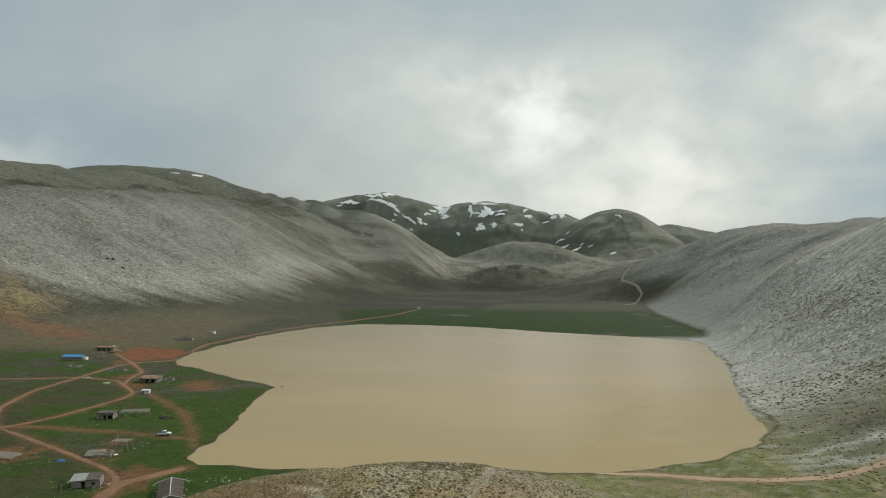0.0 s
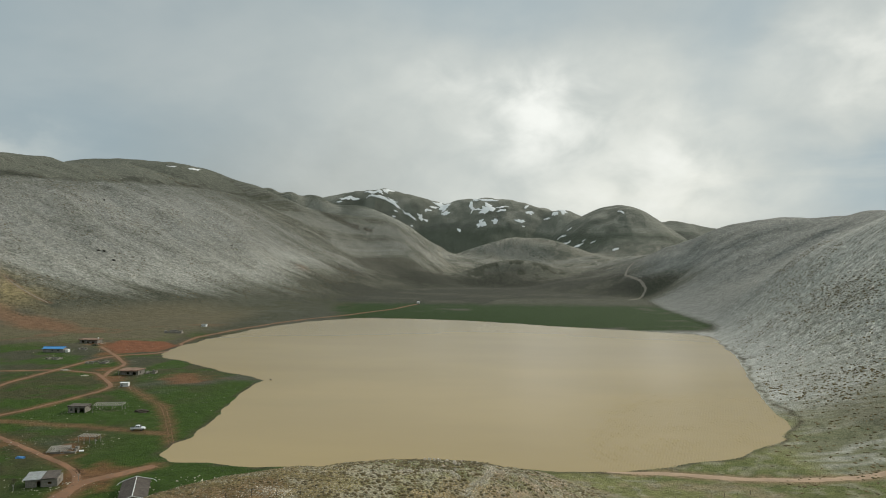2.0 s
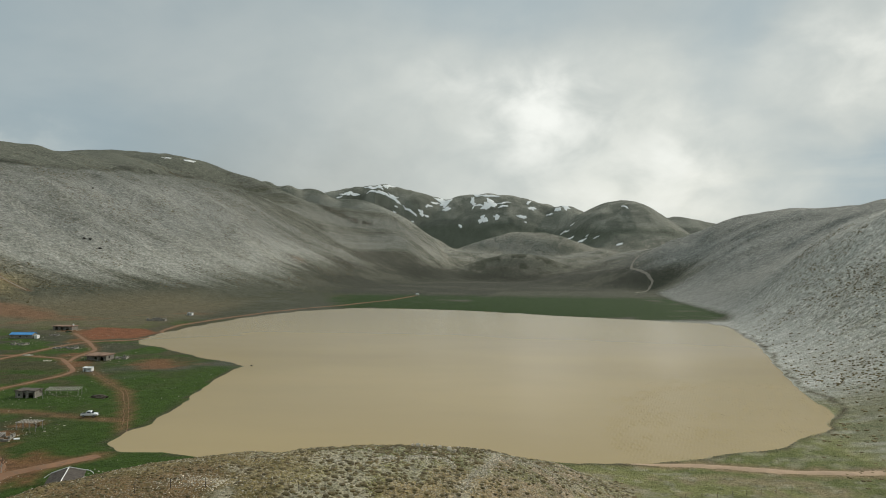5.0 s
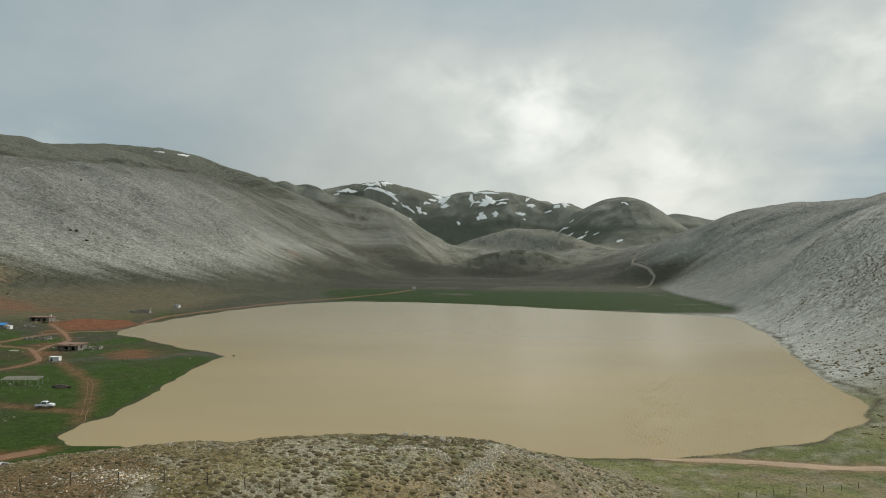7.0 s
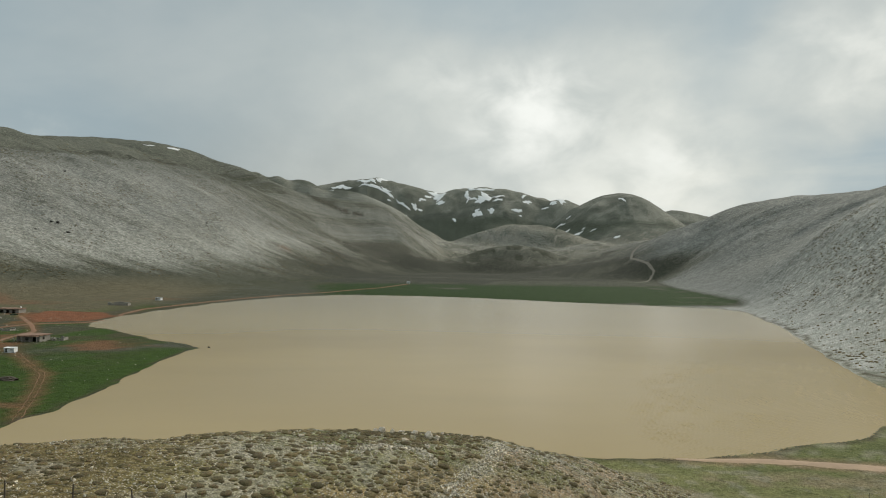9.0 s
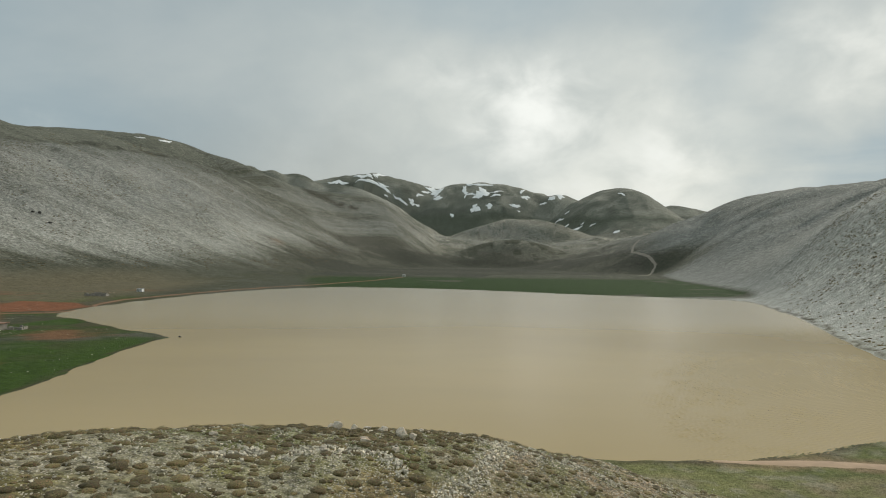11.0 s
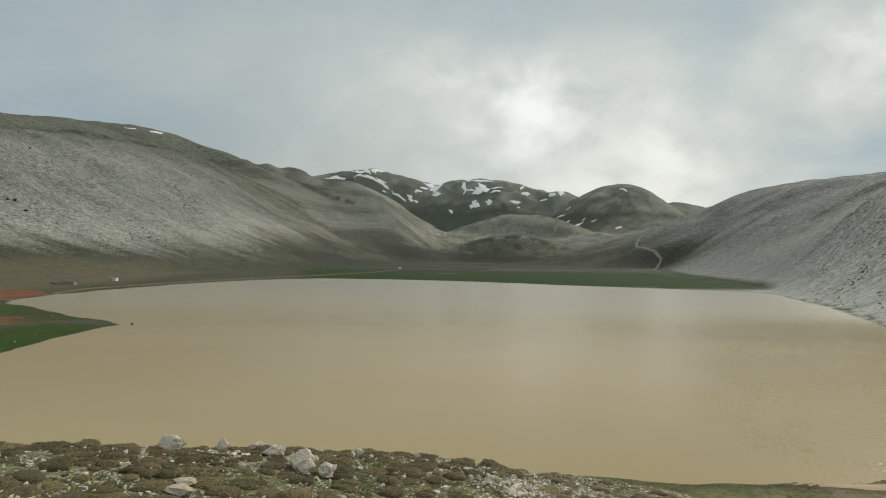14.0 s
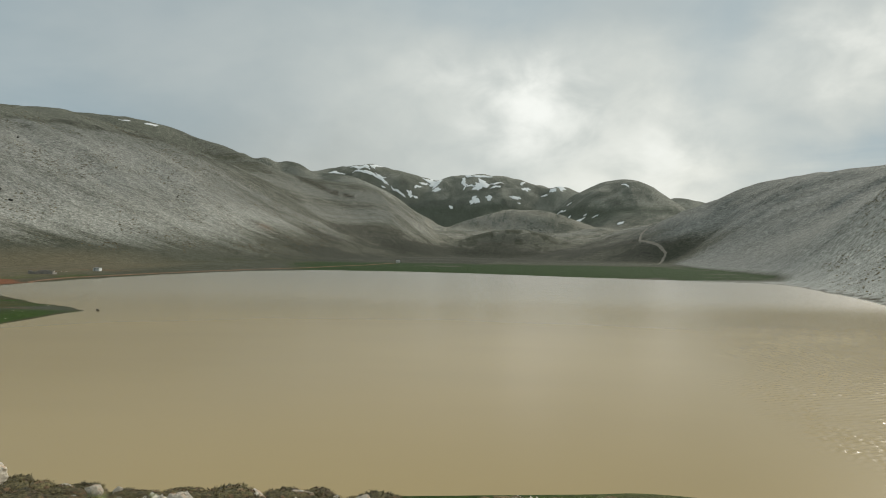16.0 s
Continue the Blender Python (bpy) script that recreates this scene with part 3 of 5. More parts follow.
rows = gn.new("ShaderNodeMapping")
gl.new(gattr("flow")["Vector"], rows.inputs["Vector"])
rows.inputs["Scale"].default_value = (1.0 / 3.2, 1.0 / 7.5, 1.0)
clumps = gmath("MULTIPLY", map_node(gn, gl, noise_node(gn, gl, 0.030, 5, 0.65, gpos), 0.40, 0.60), map_node(gn, gl, g_mid, 0.32, 0.56), clamp=True)
thinly = gmath("MULTIPLY_ADD", clumps, 0.85, 0.15)
dark = gmath("MULTIPLY", dots(gpos, 0.36, 0.40, 0.36, 0.5), thinly)
dark = gmath("MAXIMUM", dark, gmath("MULTIPLY", dots(gpos, 0.19, 0.62, 0.30, 0.6), thinly))
broken = gmath("MULTIPLY", map_node(gn, gl, runs, 0.56, 0.40), map_node(gn, gl, scree_w, 1.0, 0.5, 0.35, 1.0))
dark = gmath("MAXIMUM", dark, gmath("MULTIPLY", dots(rows.outputs[0], 1.0, 0.30, 0.46, 0.5), broken))
dark = gmath("MULTIPLY", dark, slope_only.outputs["Fac"], clamp=True)
col = mix_node(gn, gl, gmath("MULTIPLY", dark, 0.9), col, (0.050, 0.050, 0.036))
gl.new(col, gb.inputs["Base Color"])
gl.new(bump_node(gn, gl, g_fine, 0.5, 0.8, bump_node(gn, gl, g_grit, 1.2, 0.8)), gb.inputs["Normal"])
ground = tagged(sheet("ground", GX, GY, GZ, tint, m_ground), "stony mountain basin ground with turf, scree and meadow", "ground", kind="structure")

# ---- lake ----
m_water, an, al, ab = mat("muddy_water")
apos = an.new("ShaderNodeMapping")
al.new(an.new("ShaderNodeNewGeometry").outputs["Position"], apos.inputs["Vector"])
apos.inputs["Scale"].default_value = (0.45, 1.0, 1.0)
apos.inputs["Rotation"].default_value = (0, 0, 0.12)
wv = noise_node(an, al, 3.4, 3, 0.55, apos.outputs[0])
wv2 = noise_node(an, al, 0.25, 3, 0.5, apos.outputs[0])
# wind ruffles the far water, and the bay under the eastern shore more still
asep = an.new("ShaderNodeSeparateXYZ")
al.new(an.new("ShaderNodeNewGeometry").outputs["Position"], asep.inputs[0])
patchy = noise_node(an, al, 0.016, 3, 0.5, apos.outputs[0])


def gust(axis, amount, lo, hi, a, b):
    n = an.new("ShaderNodeMath")
    n.operation = "MULTIPLY_ADD"
    al.new(patchy, n.inputs[0])
    n.inputs[1].default_value = amount
    al.new(asep.outputs[axis], n.inputs[2])
    return map_node(an, al, n.outputs[0], lo, hi, a, b)


total = an.new("ShaderNodeMath")
total.inputs[0].default_value = 0.10
bay = an.new("ShaderNodeMath")
bay.operation = "MULTIPLY"
al.new(gust(0, 30, 58, 105, 0.0, 0.45), bay.inputs[0])
al.new(gust(1, 20, 420, 330, 0.0, 1.0), bay.inputs[1])
al.new(bay.outputs[0], total.inputs[1])
ripple = an.new("ShaderNodeBump")
ripple.inputs["Distance"].default_value = 0.085
al.new(total.outputs[0], ripple.inputs["Strength"])
al.new(wv, ripple.inputs["Height"])
swell = an.new("ShaderNodeBump")
swell.inputs["Distance"].default_value = 0.24
al.new(total.outputs[0], swell.inputs["Strength"])
al.new(wv2, swell.inputs["Height"])
al.new(swell.outputs[0], ripple.inputs["Normal"])
# silt below, the sky's gloss above, the more of it the flatter the view
gloss = an.new("ShaderNodeBsdfAnisotropic")
al.new(ripple.outputs[0], gloss.inputs["Normal"])
calm = an.new("ShaderNodeMath")
calm.operation = "MULTIPLY_ADD"
al.new(bay.outputs[0], calm.inputs[0])
calm.inputs[1].default_value = -0.30
al.new(gust(1, 60, 405, 460, 0.205, 0.24), calm.inputs[2])
al.new(calm.outputs[0], gloss.inputs["Roughness"])
silty = an.new("ShaderNodeBsdfDiffuse")
fres = an.new("ShaderNodeFresnel")
fres.inputs["IOR"].default_value = 1.35
both = an.new("ShaderNodeMixShader")
sheen = an.new("ShaderNodeMath")
sheen.operation, sheen.use_clamp = "MULTIPLY", True
al.new(fres.outputs[0], sheen.inputs[0])
al.new(gust(1, 60, 408, 456, 0.95, 1.0), sheen.inputs[1])
al.new(sheen.outputs[0], both.inputs[0])
al.new(silty.outputs[0], both.inputs[1])
al.new(gloss.outputs[0], both.inputs[2])
al.new(both.outputs[0], an["Material Output"].inputs["Surface"])
silt = noise_node(an, al, 0.012, 4, 0.55, apos.outputs[0])
al.new(mix_node(an, al, map_node(an, al, silt, 0.35, 0.65), (0.342, 0.250, 0.111), (0.384, 0.280, 0.121)), silty.inputs["Color"])
an.remove(ab)
lx, ly = np.meshgrid(np.arange(-196, 232, 4.0), np.arange(206, 704, 4.0))
bm = bmesh.new()
inside = outside(lx + 2, ly + 2, SHORE) < 9
corner = {}


def lake_corner(i, j):
    if (i, j) not in corner:
        corner[i, j] = bm.verts.new((-196 + 4.0 * j, 206 + 4.0 * i, 0))
    return corner[i, j]


BAY = (44, 144, 214, 350)             # here the wind raises real wavelets
for i, j in zip(*np.nonzero(inside)):
    x, y = -196 + 4.0 * j, 206 + 4.0 * i
    if not (BAY[0] <= x < BAY[1] and BAY[2] <= y < BAY[3]):
        bm.faces.new([lake_corner(i, j), lake_corner(i, j + 1), lake_corner(i + 1, j + 1), lake_corner(i + 1, j)])
me = bpy.data.meshes.new("lake")
bm.to_mesh(me)
bm.free()
me.materials.append(m_water)
lake = tagged(new("lake", me), "still muddy tan lake water reflecting the cloudy sky", "lake", kind="structure")

bx, by = np.meshgrid(np.linspace(BAY[0], BAY[1], 341), np.linspace(BAY[2], BAY[3], 463))
rw = np.random.RandomState(8)
wave = np.zeros(bx.shape)
for _ in range(26):
    length, heading = rw.uniform(0.6, 1.15), rw.normal(-0.9, 0.75)
    wave += length * np.sin((bx * math.cos(heading) + by * math.sin(heading)) * 2 * np.pi / length + rw.uniform(0, 6.3) + 3 * fbm(bx / 9, by / 9, 2))
gusty = step(bx - 0.36 * (by - 216) + 14 * (fbm(bx / 14, by / 14, 3) - 0.5), 30, 46) * step(bx, BAY[0], BAY[0] + 7) * step(BAY[1] - bx, 0, 2) * step(by, BAY[2], BAY[2] + 3) * (1 - step(by, 318, 348)) * (0.35 + 0.65 * step(fbm(bx / 9 + 4, by / 9, 3), 0.25, 0.75))
wave *= gusty * 0.0108
bay_mesh = bpy.data.meshes.new("wavelets")
bny, bnx = bx.shape
bi = (np.arange(bny - 1)[:, None] * bnx + np.arange(bnx - 1)[None, :])
bi = bi[outside(bx[:-1, :-1], by[:-1, :-1], SHORE) < 9]
bay_mesh.from_pydata(np.stack([bx, by, wave], -1).reshape(-1, 3).tolist(), [], np.stack([bi, bi + 1, bi + bnx + 1, bi + bnx], 1).tolist())
bay_mesh.polygons.foreach_set("use_smooth", np.ones(len(bay_mesh.polygons), bool))
bay_mesh.materials.append(m_water)
tagged(new("lake_bay", bay_mesh), "wind-ruffled muddy water glittering below the eastern shore", "lake", kind="structure")


# ---- shared making ----
def part(name, bm, material, parent=None, label="", smooth=False):
    """Links a bmesh as one mesh object, under a thing where one is given."""
    me = bpy.data.meshes.new(name)
    bmesh.ops.recalc_face_normals(bm, faces=bm.faces)
    bm.to_mesh(me)
    bm.free()
    me.materials.append(material)
    if smooth:
        me.polygons.foreach_set("use_smooth", np.ones(len(me.polygons), bool))
    ob = new(name, me)
    ob.parent = parent
    return tagged(ob, label)


def box(bm, x0, y0, z0, x1, y1, z1, m=None):
    c = [bm.verts.new(p) for p in ((x0, y0, z0), (x1, y0, z0), (x1, y1, z0), (x0, y1, z0), (x0, y0, z1), (x1, y0, z1), (x1, y1, z1), (x0, y1, z1))]
    if m is not None:
        for v in c:
            v.co = m @ v.co
    for f in ((3, 2, 1, 0), (4, 5, 6, 7), (0, 1, 5, 4), (1, 2, 6, 5), (2, 3, 7, 6), (3, 0, 4, 7)):
        bm.faces.new([c[i] for i in f])
    return c


def beam(bm, a, b, r=0.06, sides=6, r2=None):
    a, b = Vector(a), Vector(b)
    q = (b - a).to_track_quat("Z", "Y").to_matrix().to_4x4()
    ring = []
    for p, rr in ((a, r), (b, r if r2 is None else r2)):
        ring.append([bm.verts.new(p + (q @ Vector((math.cos(k * 2 * math.pi / sides) * rr, math.sin(k * 2 * math.pi / sides) * rr, 0)))) for k in range(sides)])
    for k in range(sides):
        bm.faces.new([ring[0][k], ring[0][(k + 1) % sides], ring[1][(k + 1) % sides], ring[1][k]])
    bm.faces.new(ring[0][::-1])
    bm.faces.new(ring[1])


def base(name, x, y, turn=0.0, sink=0.0, label="", category="", group=""):
    """An Empty on the ground that holds a thing's parts."""
    e = new(name)
    e.matrix_world = pose(x, y, height(x, y) - sink, 0, 0, turn)
    return tagged(e, label, category, group)


def plain(name, colour, rough=0.9, vary=0.25, scale=1.5, bump=0.03, metal=0.0, second=None, per_object=False, island=False):
    """A worn surface: a base colour with stains at two scales."""
    m, n, l, b = mat(name)
    co = n.new("ShaderNodeTexCoord").outputs["Object"]
    f1, f2 = noise_node(n, l, scale, 6, 0.6, co), noise_node(n, l, scale * 7, 4, 0.6, co)
    lo, hi = tuple(v * (1 - vary) for v in colour), tuple(min(1, v * (1 + vary)) for v in colour)
    c = mix_node(n, l, map_node(n, l, f1, 0.3, 0.7), lo, hi)
    if second:
        c = mix_node(n, l, map_node(n, l, f2, 0.5, 0.62), c, second)
    c = mix_node(n, l, 1.0, c, mix_node(n, l, f2, (0.8, 0.8, 0.8), (1.2, 1.2, 1.2)), "MULTIPLY")
    if per_object:
        r = n.new("ShaderNodeObjectInfo").outputs["Random"]
        c = mix_node(n, l, 1.0, c, mix_node(n, l, r, (0.7, 0.7, 0.68), (1.25, 1.22, 1.2)), "MULTIPLY")
    if island:
        r = n.new("ShaderNodeNewGeometry").outputs["Random Per Island"]
        c = mix_node(n, l, 1.0, c, mix_node(n, l, r, (0.6, 0.6, 0.58), (1.3, 1.28, 1.25)), "MULTIPLY")
    l.new(c, b.inputs["Base Color"])
    b.inputs["Roughness"].default_value, b.inputs["Metallic"].default_value = rough, metal
    l.new(bump_node(n, l, f2, bump, 0.8), b.inputs["Normal"])
    return m


m_rock = plain("limestone", (0.60, 0.55, 0.45), 0.9, 0.3, 1.3, 0.05, per_object=True, island=True)
m_boulder = plain("lichened_limestone", (0.66, 0.58, 0.47), 0.9, 0.35, 1.6, 0.12)
bn, bl = m_boulder.node_tree.nodes, m_boulder.node_tree.links
bb = bn["Principled BSDF"]
old = bb.inputs["Base Color"].links[0].from_socket
facing = bn.new("ShaderNodeSeparateXYZ")
bl.new(bn.new("ShaderNodeNewGeometry").outputs["Normal"], facing.inputs[0])
bco = bn.new("ShaderNodeTexCoord").outputs["Object"]
lich = bn.new("ShaderNodeMath")
lich.operation = "MULTIPLY_ADD"
bl.new(facing.outputs[2], lich.inputs[0])
lich.inputs[1].default_value = 0.22
bl.new(noise_node(bn, bl, 3.2, 6, 0.65, bco), lich.inputs[2])
bl.new(mix_node(bn, bl, map_node(bn, bl, lich.outputs[0], 0.64, 0.76, 0.0, 0.60), old, (0.42, 0.215, 0.085)), bb.inputs["Base Color"])
m_dark_rock = plain("dark_weathered_rock", (0.060, 0.055, 0.048), 0.95, 0.35, 0.8, 0.08)
m_snow = plain("old_snow", (0.72, 0.72, 0.70), 0.7, 0.06, 0.05, 0.2)
m_road = plain("dirt_track", (0.225, 0.112, 0.055), 0.95, 0.25, 0.12, 0.05, second=(0.16, 0.092, 0.053))
m_gravel = plain("pale_dirt_track", (0.36, 0.245, 0.155), 0.95, 0.2, 0.12, 0.05)
m_dull = plain("grey_dirt_track", (0.20, 0.175, 0.135), 0.95, 0.2, 0.12, 0.05)
m_stone = plain("rough_stone_wall", (0.27, 0.25, 0.215), 0.95, 0.4, 1.8, 0.08, second=(0.17, 0.15, 0.12))
m_mud = plain("mud_roof", (0.25, 0.155, 0.105), 0.95, 0.3, 0.5, 0.05)
m_blue = plain("blue_sheet_metal", (0.035, 0.23, 0.52), 0.45, 0.12, 0.7, 0.01)
m_tin = plain("weathered_tin", (0.36, 0.38, 0.38), 0.55, 0.3, 0.8, 0.02, metal=0.3, second=(0.26, 0.22, 0.17))
m_felt = plain("brown_roof_boards", (0.105, 0.085, 0.070), 0.9, 0.35, 0.8, 0.03)
m_wood = plain("grey_weathered_wood", (0.32, 0.30, 0.265), 0.9, 0.35, 2.5, 0.02)
m_dark = plain("dark_interior", (0.022, 0.020, 0.018), 0.9, 0.2, 1.0, 0.01)
m_white = plain("white_paint", (0.75, 0.75, 0.73), 0.5, 0.08, 1.0, 0.005)
m_car = plain("white_car_paint", (0.78, 0.79, 0.80), 0.25, 0.03, 1.0, 0.0)
m_glass = plain("dark_car_glass", (0.02, 0.025, 0.03), 0.08, 0.1, 1.0, 0.0)
m_rubber = plain("tyre_rubber", (0.02, 0.02, 0.02), 0.8, 0.2, 2.0, 0.01)
m_steel = plain("steel_rim", (0.45, 0.45, 0.46), 0.35, 0.1, 2.0, 0.0, metal=0.8)
m_lamp = plain("red_lamp_plastic", (0.35, 0.03, 0.02), 0.3, 0.1, 2.0, 0.0)
m_tarp = plain("blue_plastic_sheet", (0.06, 0.20, 0.42), 0.5, 0.3, 1.0, 0.03)
m_brush = plain("dry_brushwood", (0.085, 0.066, 0.048), 0.95, 0.4, 2.0, 0.05)
m_leaf = plain("dark_leaves", (0.030, 0.048, 0.018), 0.8, 0.4, 1.5, 0.03)
m_cushion = plain("cushion_shrub_twigs", (0.122, 0.104, 0.045), 0.95, 0.40, 0.9, 0.03, second=(0.135, 0.082, 0.045), per_object=True, island=True)
cn, cl = m_cushion.node_tree.nodes, m_cushion.node_tree.links
cb = cn["Principled BSDF"]
twig = noise_node(cn, cl, 15.0, 5, 0.78, cn.new("ShaderNodeTexCoord").outputs["Object"])
cl.new(mix_node(cn, cl, 1.0, cb.inputs["Base Color"].links[0].from_socket, mix_node(cn, cl, map_node(cn, cl, twig, 0.35, 0.65), (0.14, 0.14, 0.13), (1.85, 1.8, 1.65)), "MULTIPLY"), cb.inputs["Base Color"])
cl.new(bump_node(cn, cl, twig, 0.06, 1.0), cb.inputs["Normal"])
m_grass = plain("spring_grass", (0.25, 0.28, 0.10), 0.8, 0.35, 0.6, 0.0, island=True)


# ---- tracks ----
def track(half, way, material, rise=0.06, ruts=False):
    """A worn dirt track laid on the ground, with uneven edges."""
    pts = []
    for (ax, ay), (bx, by) in zip(way, way[1:]):
        n = max(2, int(math.hypot(bx - ax, by - ay) / 2.0))
        pts += [(ax + (bx - ax) * k / n, ay + (by - ay) * k / n) for k in range(n)]
    pts.append(way[-1])
    P = np.array(pts)
    for _ in range(6):
        P[1:-1] = 0.5 * P[1:-1] + 0.25 * (P[:-2] + P[2:])
    T = np.gradient(P, axis=0)
    T /= np.linalg.norm(T, axis=1)[:, None]
    N = np.stack([-T[:, 1], T[:, 0]], 1)
    bm = bmesh.new()
    rows = []
    for k in (-1.0, -0.62, -0.25, 0.25, 0.62, 1.0):
        ease = np.minimum(1, 0.25 + 0.75 * np.arange(len(P)) / 5.0)
        wob = half * k * ease * (1 + (vnoise(P[:, 0] / 3 + 40 * k, P[:, 1] / 3) - 0.5) * 0.7)
        Q = P + N * wob[:, None]
        z = lie(Q[:, 0], Q[:, 1])[0] + (rise if abs(k) < 0.9 and not (ruts and abs(k) < 0.3) else -0.05) - (0.05 if abs(k) == 0.62 else 0.0)
        rows.append([bm.verts.new((q[0], q[1], zz)) for q, zz in zip(Q, z)])
    for a, b in zip(rows, rows[1:]):
        for i in range(len(P) - 1):
            bm.faces.new([a[i], a[i + 1], b[i + 1], b[i]])
    return part("dirt_road", bm, material, smooth=True)


for key, (half, way) in TRACKS.items():
    tagged(track(half, way, {"R": m_gravel, "V": m_dull, "W": m_dull}.get(key, m_road), ruts=key in "FC"), "rutted dirt track worn into the turf", "road", kind="structure")


# ---- snow on the far mountains ----
def snow_patch(x, y, long, wide, turn, seed, rise=1.0):
    """An old snow field that lies in a hollow, with a ragged outline."""
    bm = bmesh.new()
    n, rings = 40, 7
    c, s = math.cos(radians(turn)), math.sin(radians(turn))
    U, V = [], []
    for r in range(1, rings + 1):
        for k in range(n):
            a = 2 * math.pi * k / n
            f = r / rings * (0.10 + 1.8 * float(fbm(np.array([math.cos(a) * 2.2 + seed * 7.1]), np.array([math.sin(a) * 2.2 + seed]), 4)[0]))
            U.append(math.cos(a) * f * long), V.append(math.sin(a) * f * wide)
    U, V = np.array([0.0] + U), np.array([0.0] + V)
    V = V + 0.25 * long * (vnoise(U / (long * 0.7) + seed * 3, U * 0 + seed) - 0.5) * 2
    X, Y = x + U * c - V * s, y + U * s + V * c
    Z = lie(X, Y)[0] + rise
    Z[1 + (rings - 1) * n:] -= rise + 0.6
    v = [bm.verts.new(p) for p in zip(X, Y, Z)]
    for k in range(n):
        bm.faces.new([v[0], v[1 + k], v[1 + (k + 1) % n]])
        for r in range(rings - 1):
            a, b = 1 + r * n + k, 1 + r * n + (k + 1) % n
            bm.faces.new([v[a], v[a + n], v[b + n], v[b]])
    return tagged(part("snow_patch", bm, m_snow, smooth=True), "ragged patch of old white snow on a dark mountainside", "snow", "snow patches on the far mountains")


for i, (x, y, long, wide, turn) in enumerate((
        (-370, 2502, 39, 24.5, 179), (-402, 2478, 13, 7.3, 0), (-281, 2546, 35, 25.0, 175), (-228, 2606, 67, 20.4, 82), (-262, 2514, 38, 9.9, 12), (-211, 2499, 50, 9.8, 162), (-141, 2472, 29, 7.8, 148), (-206, 2515, 18, 14.8, 151),
        (-99, 2480, 12, 14.6, 40), (-78, 2468, 8, 7.3, 0), (-94, 2468, 8, 9.7, 164), (-18, 2576, 56, 40.4, 98), (-4, 2496, 16, 19.6, 91), (-48, 2560, 19, 10.0, 29), (-73, 2520, 15, 7.4, 33), (92, 2516, 48, 10.9, 90),
        (150, 2477, 46, 38.8, 79), (156, 2556, 44, 15.9, 1), (116, 2477, 17, 9.7, 1), (205, 2481, 21, 15.8, 6), (198, 2449, 17, 12.0, 2), (120, 2381, 20, 23.3, 56), (171, 2386, 10, 23.4, 6), (262, 2398, 18, 11.8, 2),
        (271, 2370, 5, 5.6, 0), (301, 2458, 16, 19.3, 73), (296, 2505, 24, 7.9, 78), (409, 2462, 51, 18.0, 97), (392, 2434, 24, 19.1, 94), (362, 2426, 14, 7.6, 135), (350, 2051, 15, 6.4, 135), (355, 1979, 19, 7.8, 113),
        (373, 1900, 13, 8.9, 178), (447, 1784, 10, 7.9, 12), (408, 1876, 8, 3.7, 180), (377, 2059, 9, 4.0, 123), (45, 2369, 17, 6.5, 112), (517, 1991, 24, 5.5, 95), (-520, 1376, 13, 7.2, 58), (-550, 1345, 9, 2.4, 28),
        (-190, 2471, 6, 4.8, 0), (-196, 2448, 6, 5.8, 0), (-128, 2428, 5, 4.8, 1), (391, 1912, 5, 3.7, 0), (109, 2576, 23, 15.1, 99), (1440, 3960, 110, 22, 8), (1540, 3990, 70, 16, 175))):
    snow_patch(x, y, long * 0.95, wide * 0.62, turn, i + 1.0)


# ---- stones ----
def stone_mesh(seed, points=16, flat=0.7):
    """A broken, angular stone about one metre across."""
    r = random.Random(seed)
    bm = bmesh.new()
    for _ in range(points):
        v = Vector((r.gauss(0, 1), r.gauss(0, 1), r.gauss(0, 1))).normalized()
        v = Vector((v.x * r.uniform(0.40, 0.52), v.y * r.uniform(0.32, 0.46), v.z * flat * r.uniform(0.36, 0.5)))
        bm.verts.new(v)
    hull = bmesh.ops.convex_hull(bm, input=bm.verts)
    junk = [g for g in hull["geom_interior"] + hull["geom_unused"] if isinstance(g, bmesh.types.BMVert)]
    bmesh.ops.delete(bm, geom=list(set(junk)), context="VERTS")
    return bm


def arrays(bm):
    bmesh.ops.triangulate(bm, faces=bm.faces)
    bm.verts.index_update()
    v = np.array([p.co[:] for p in bm.verts])
    f = np.array([[p.index for p in q.verts] for q in bm.faces], np.int32)
    bm.free()
    return v, f


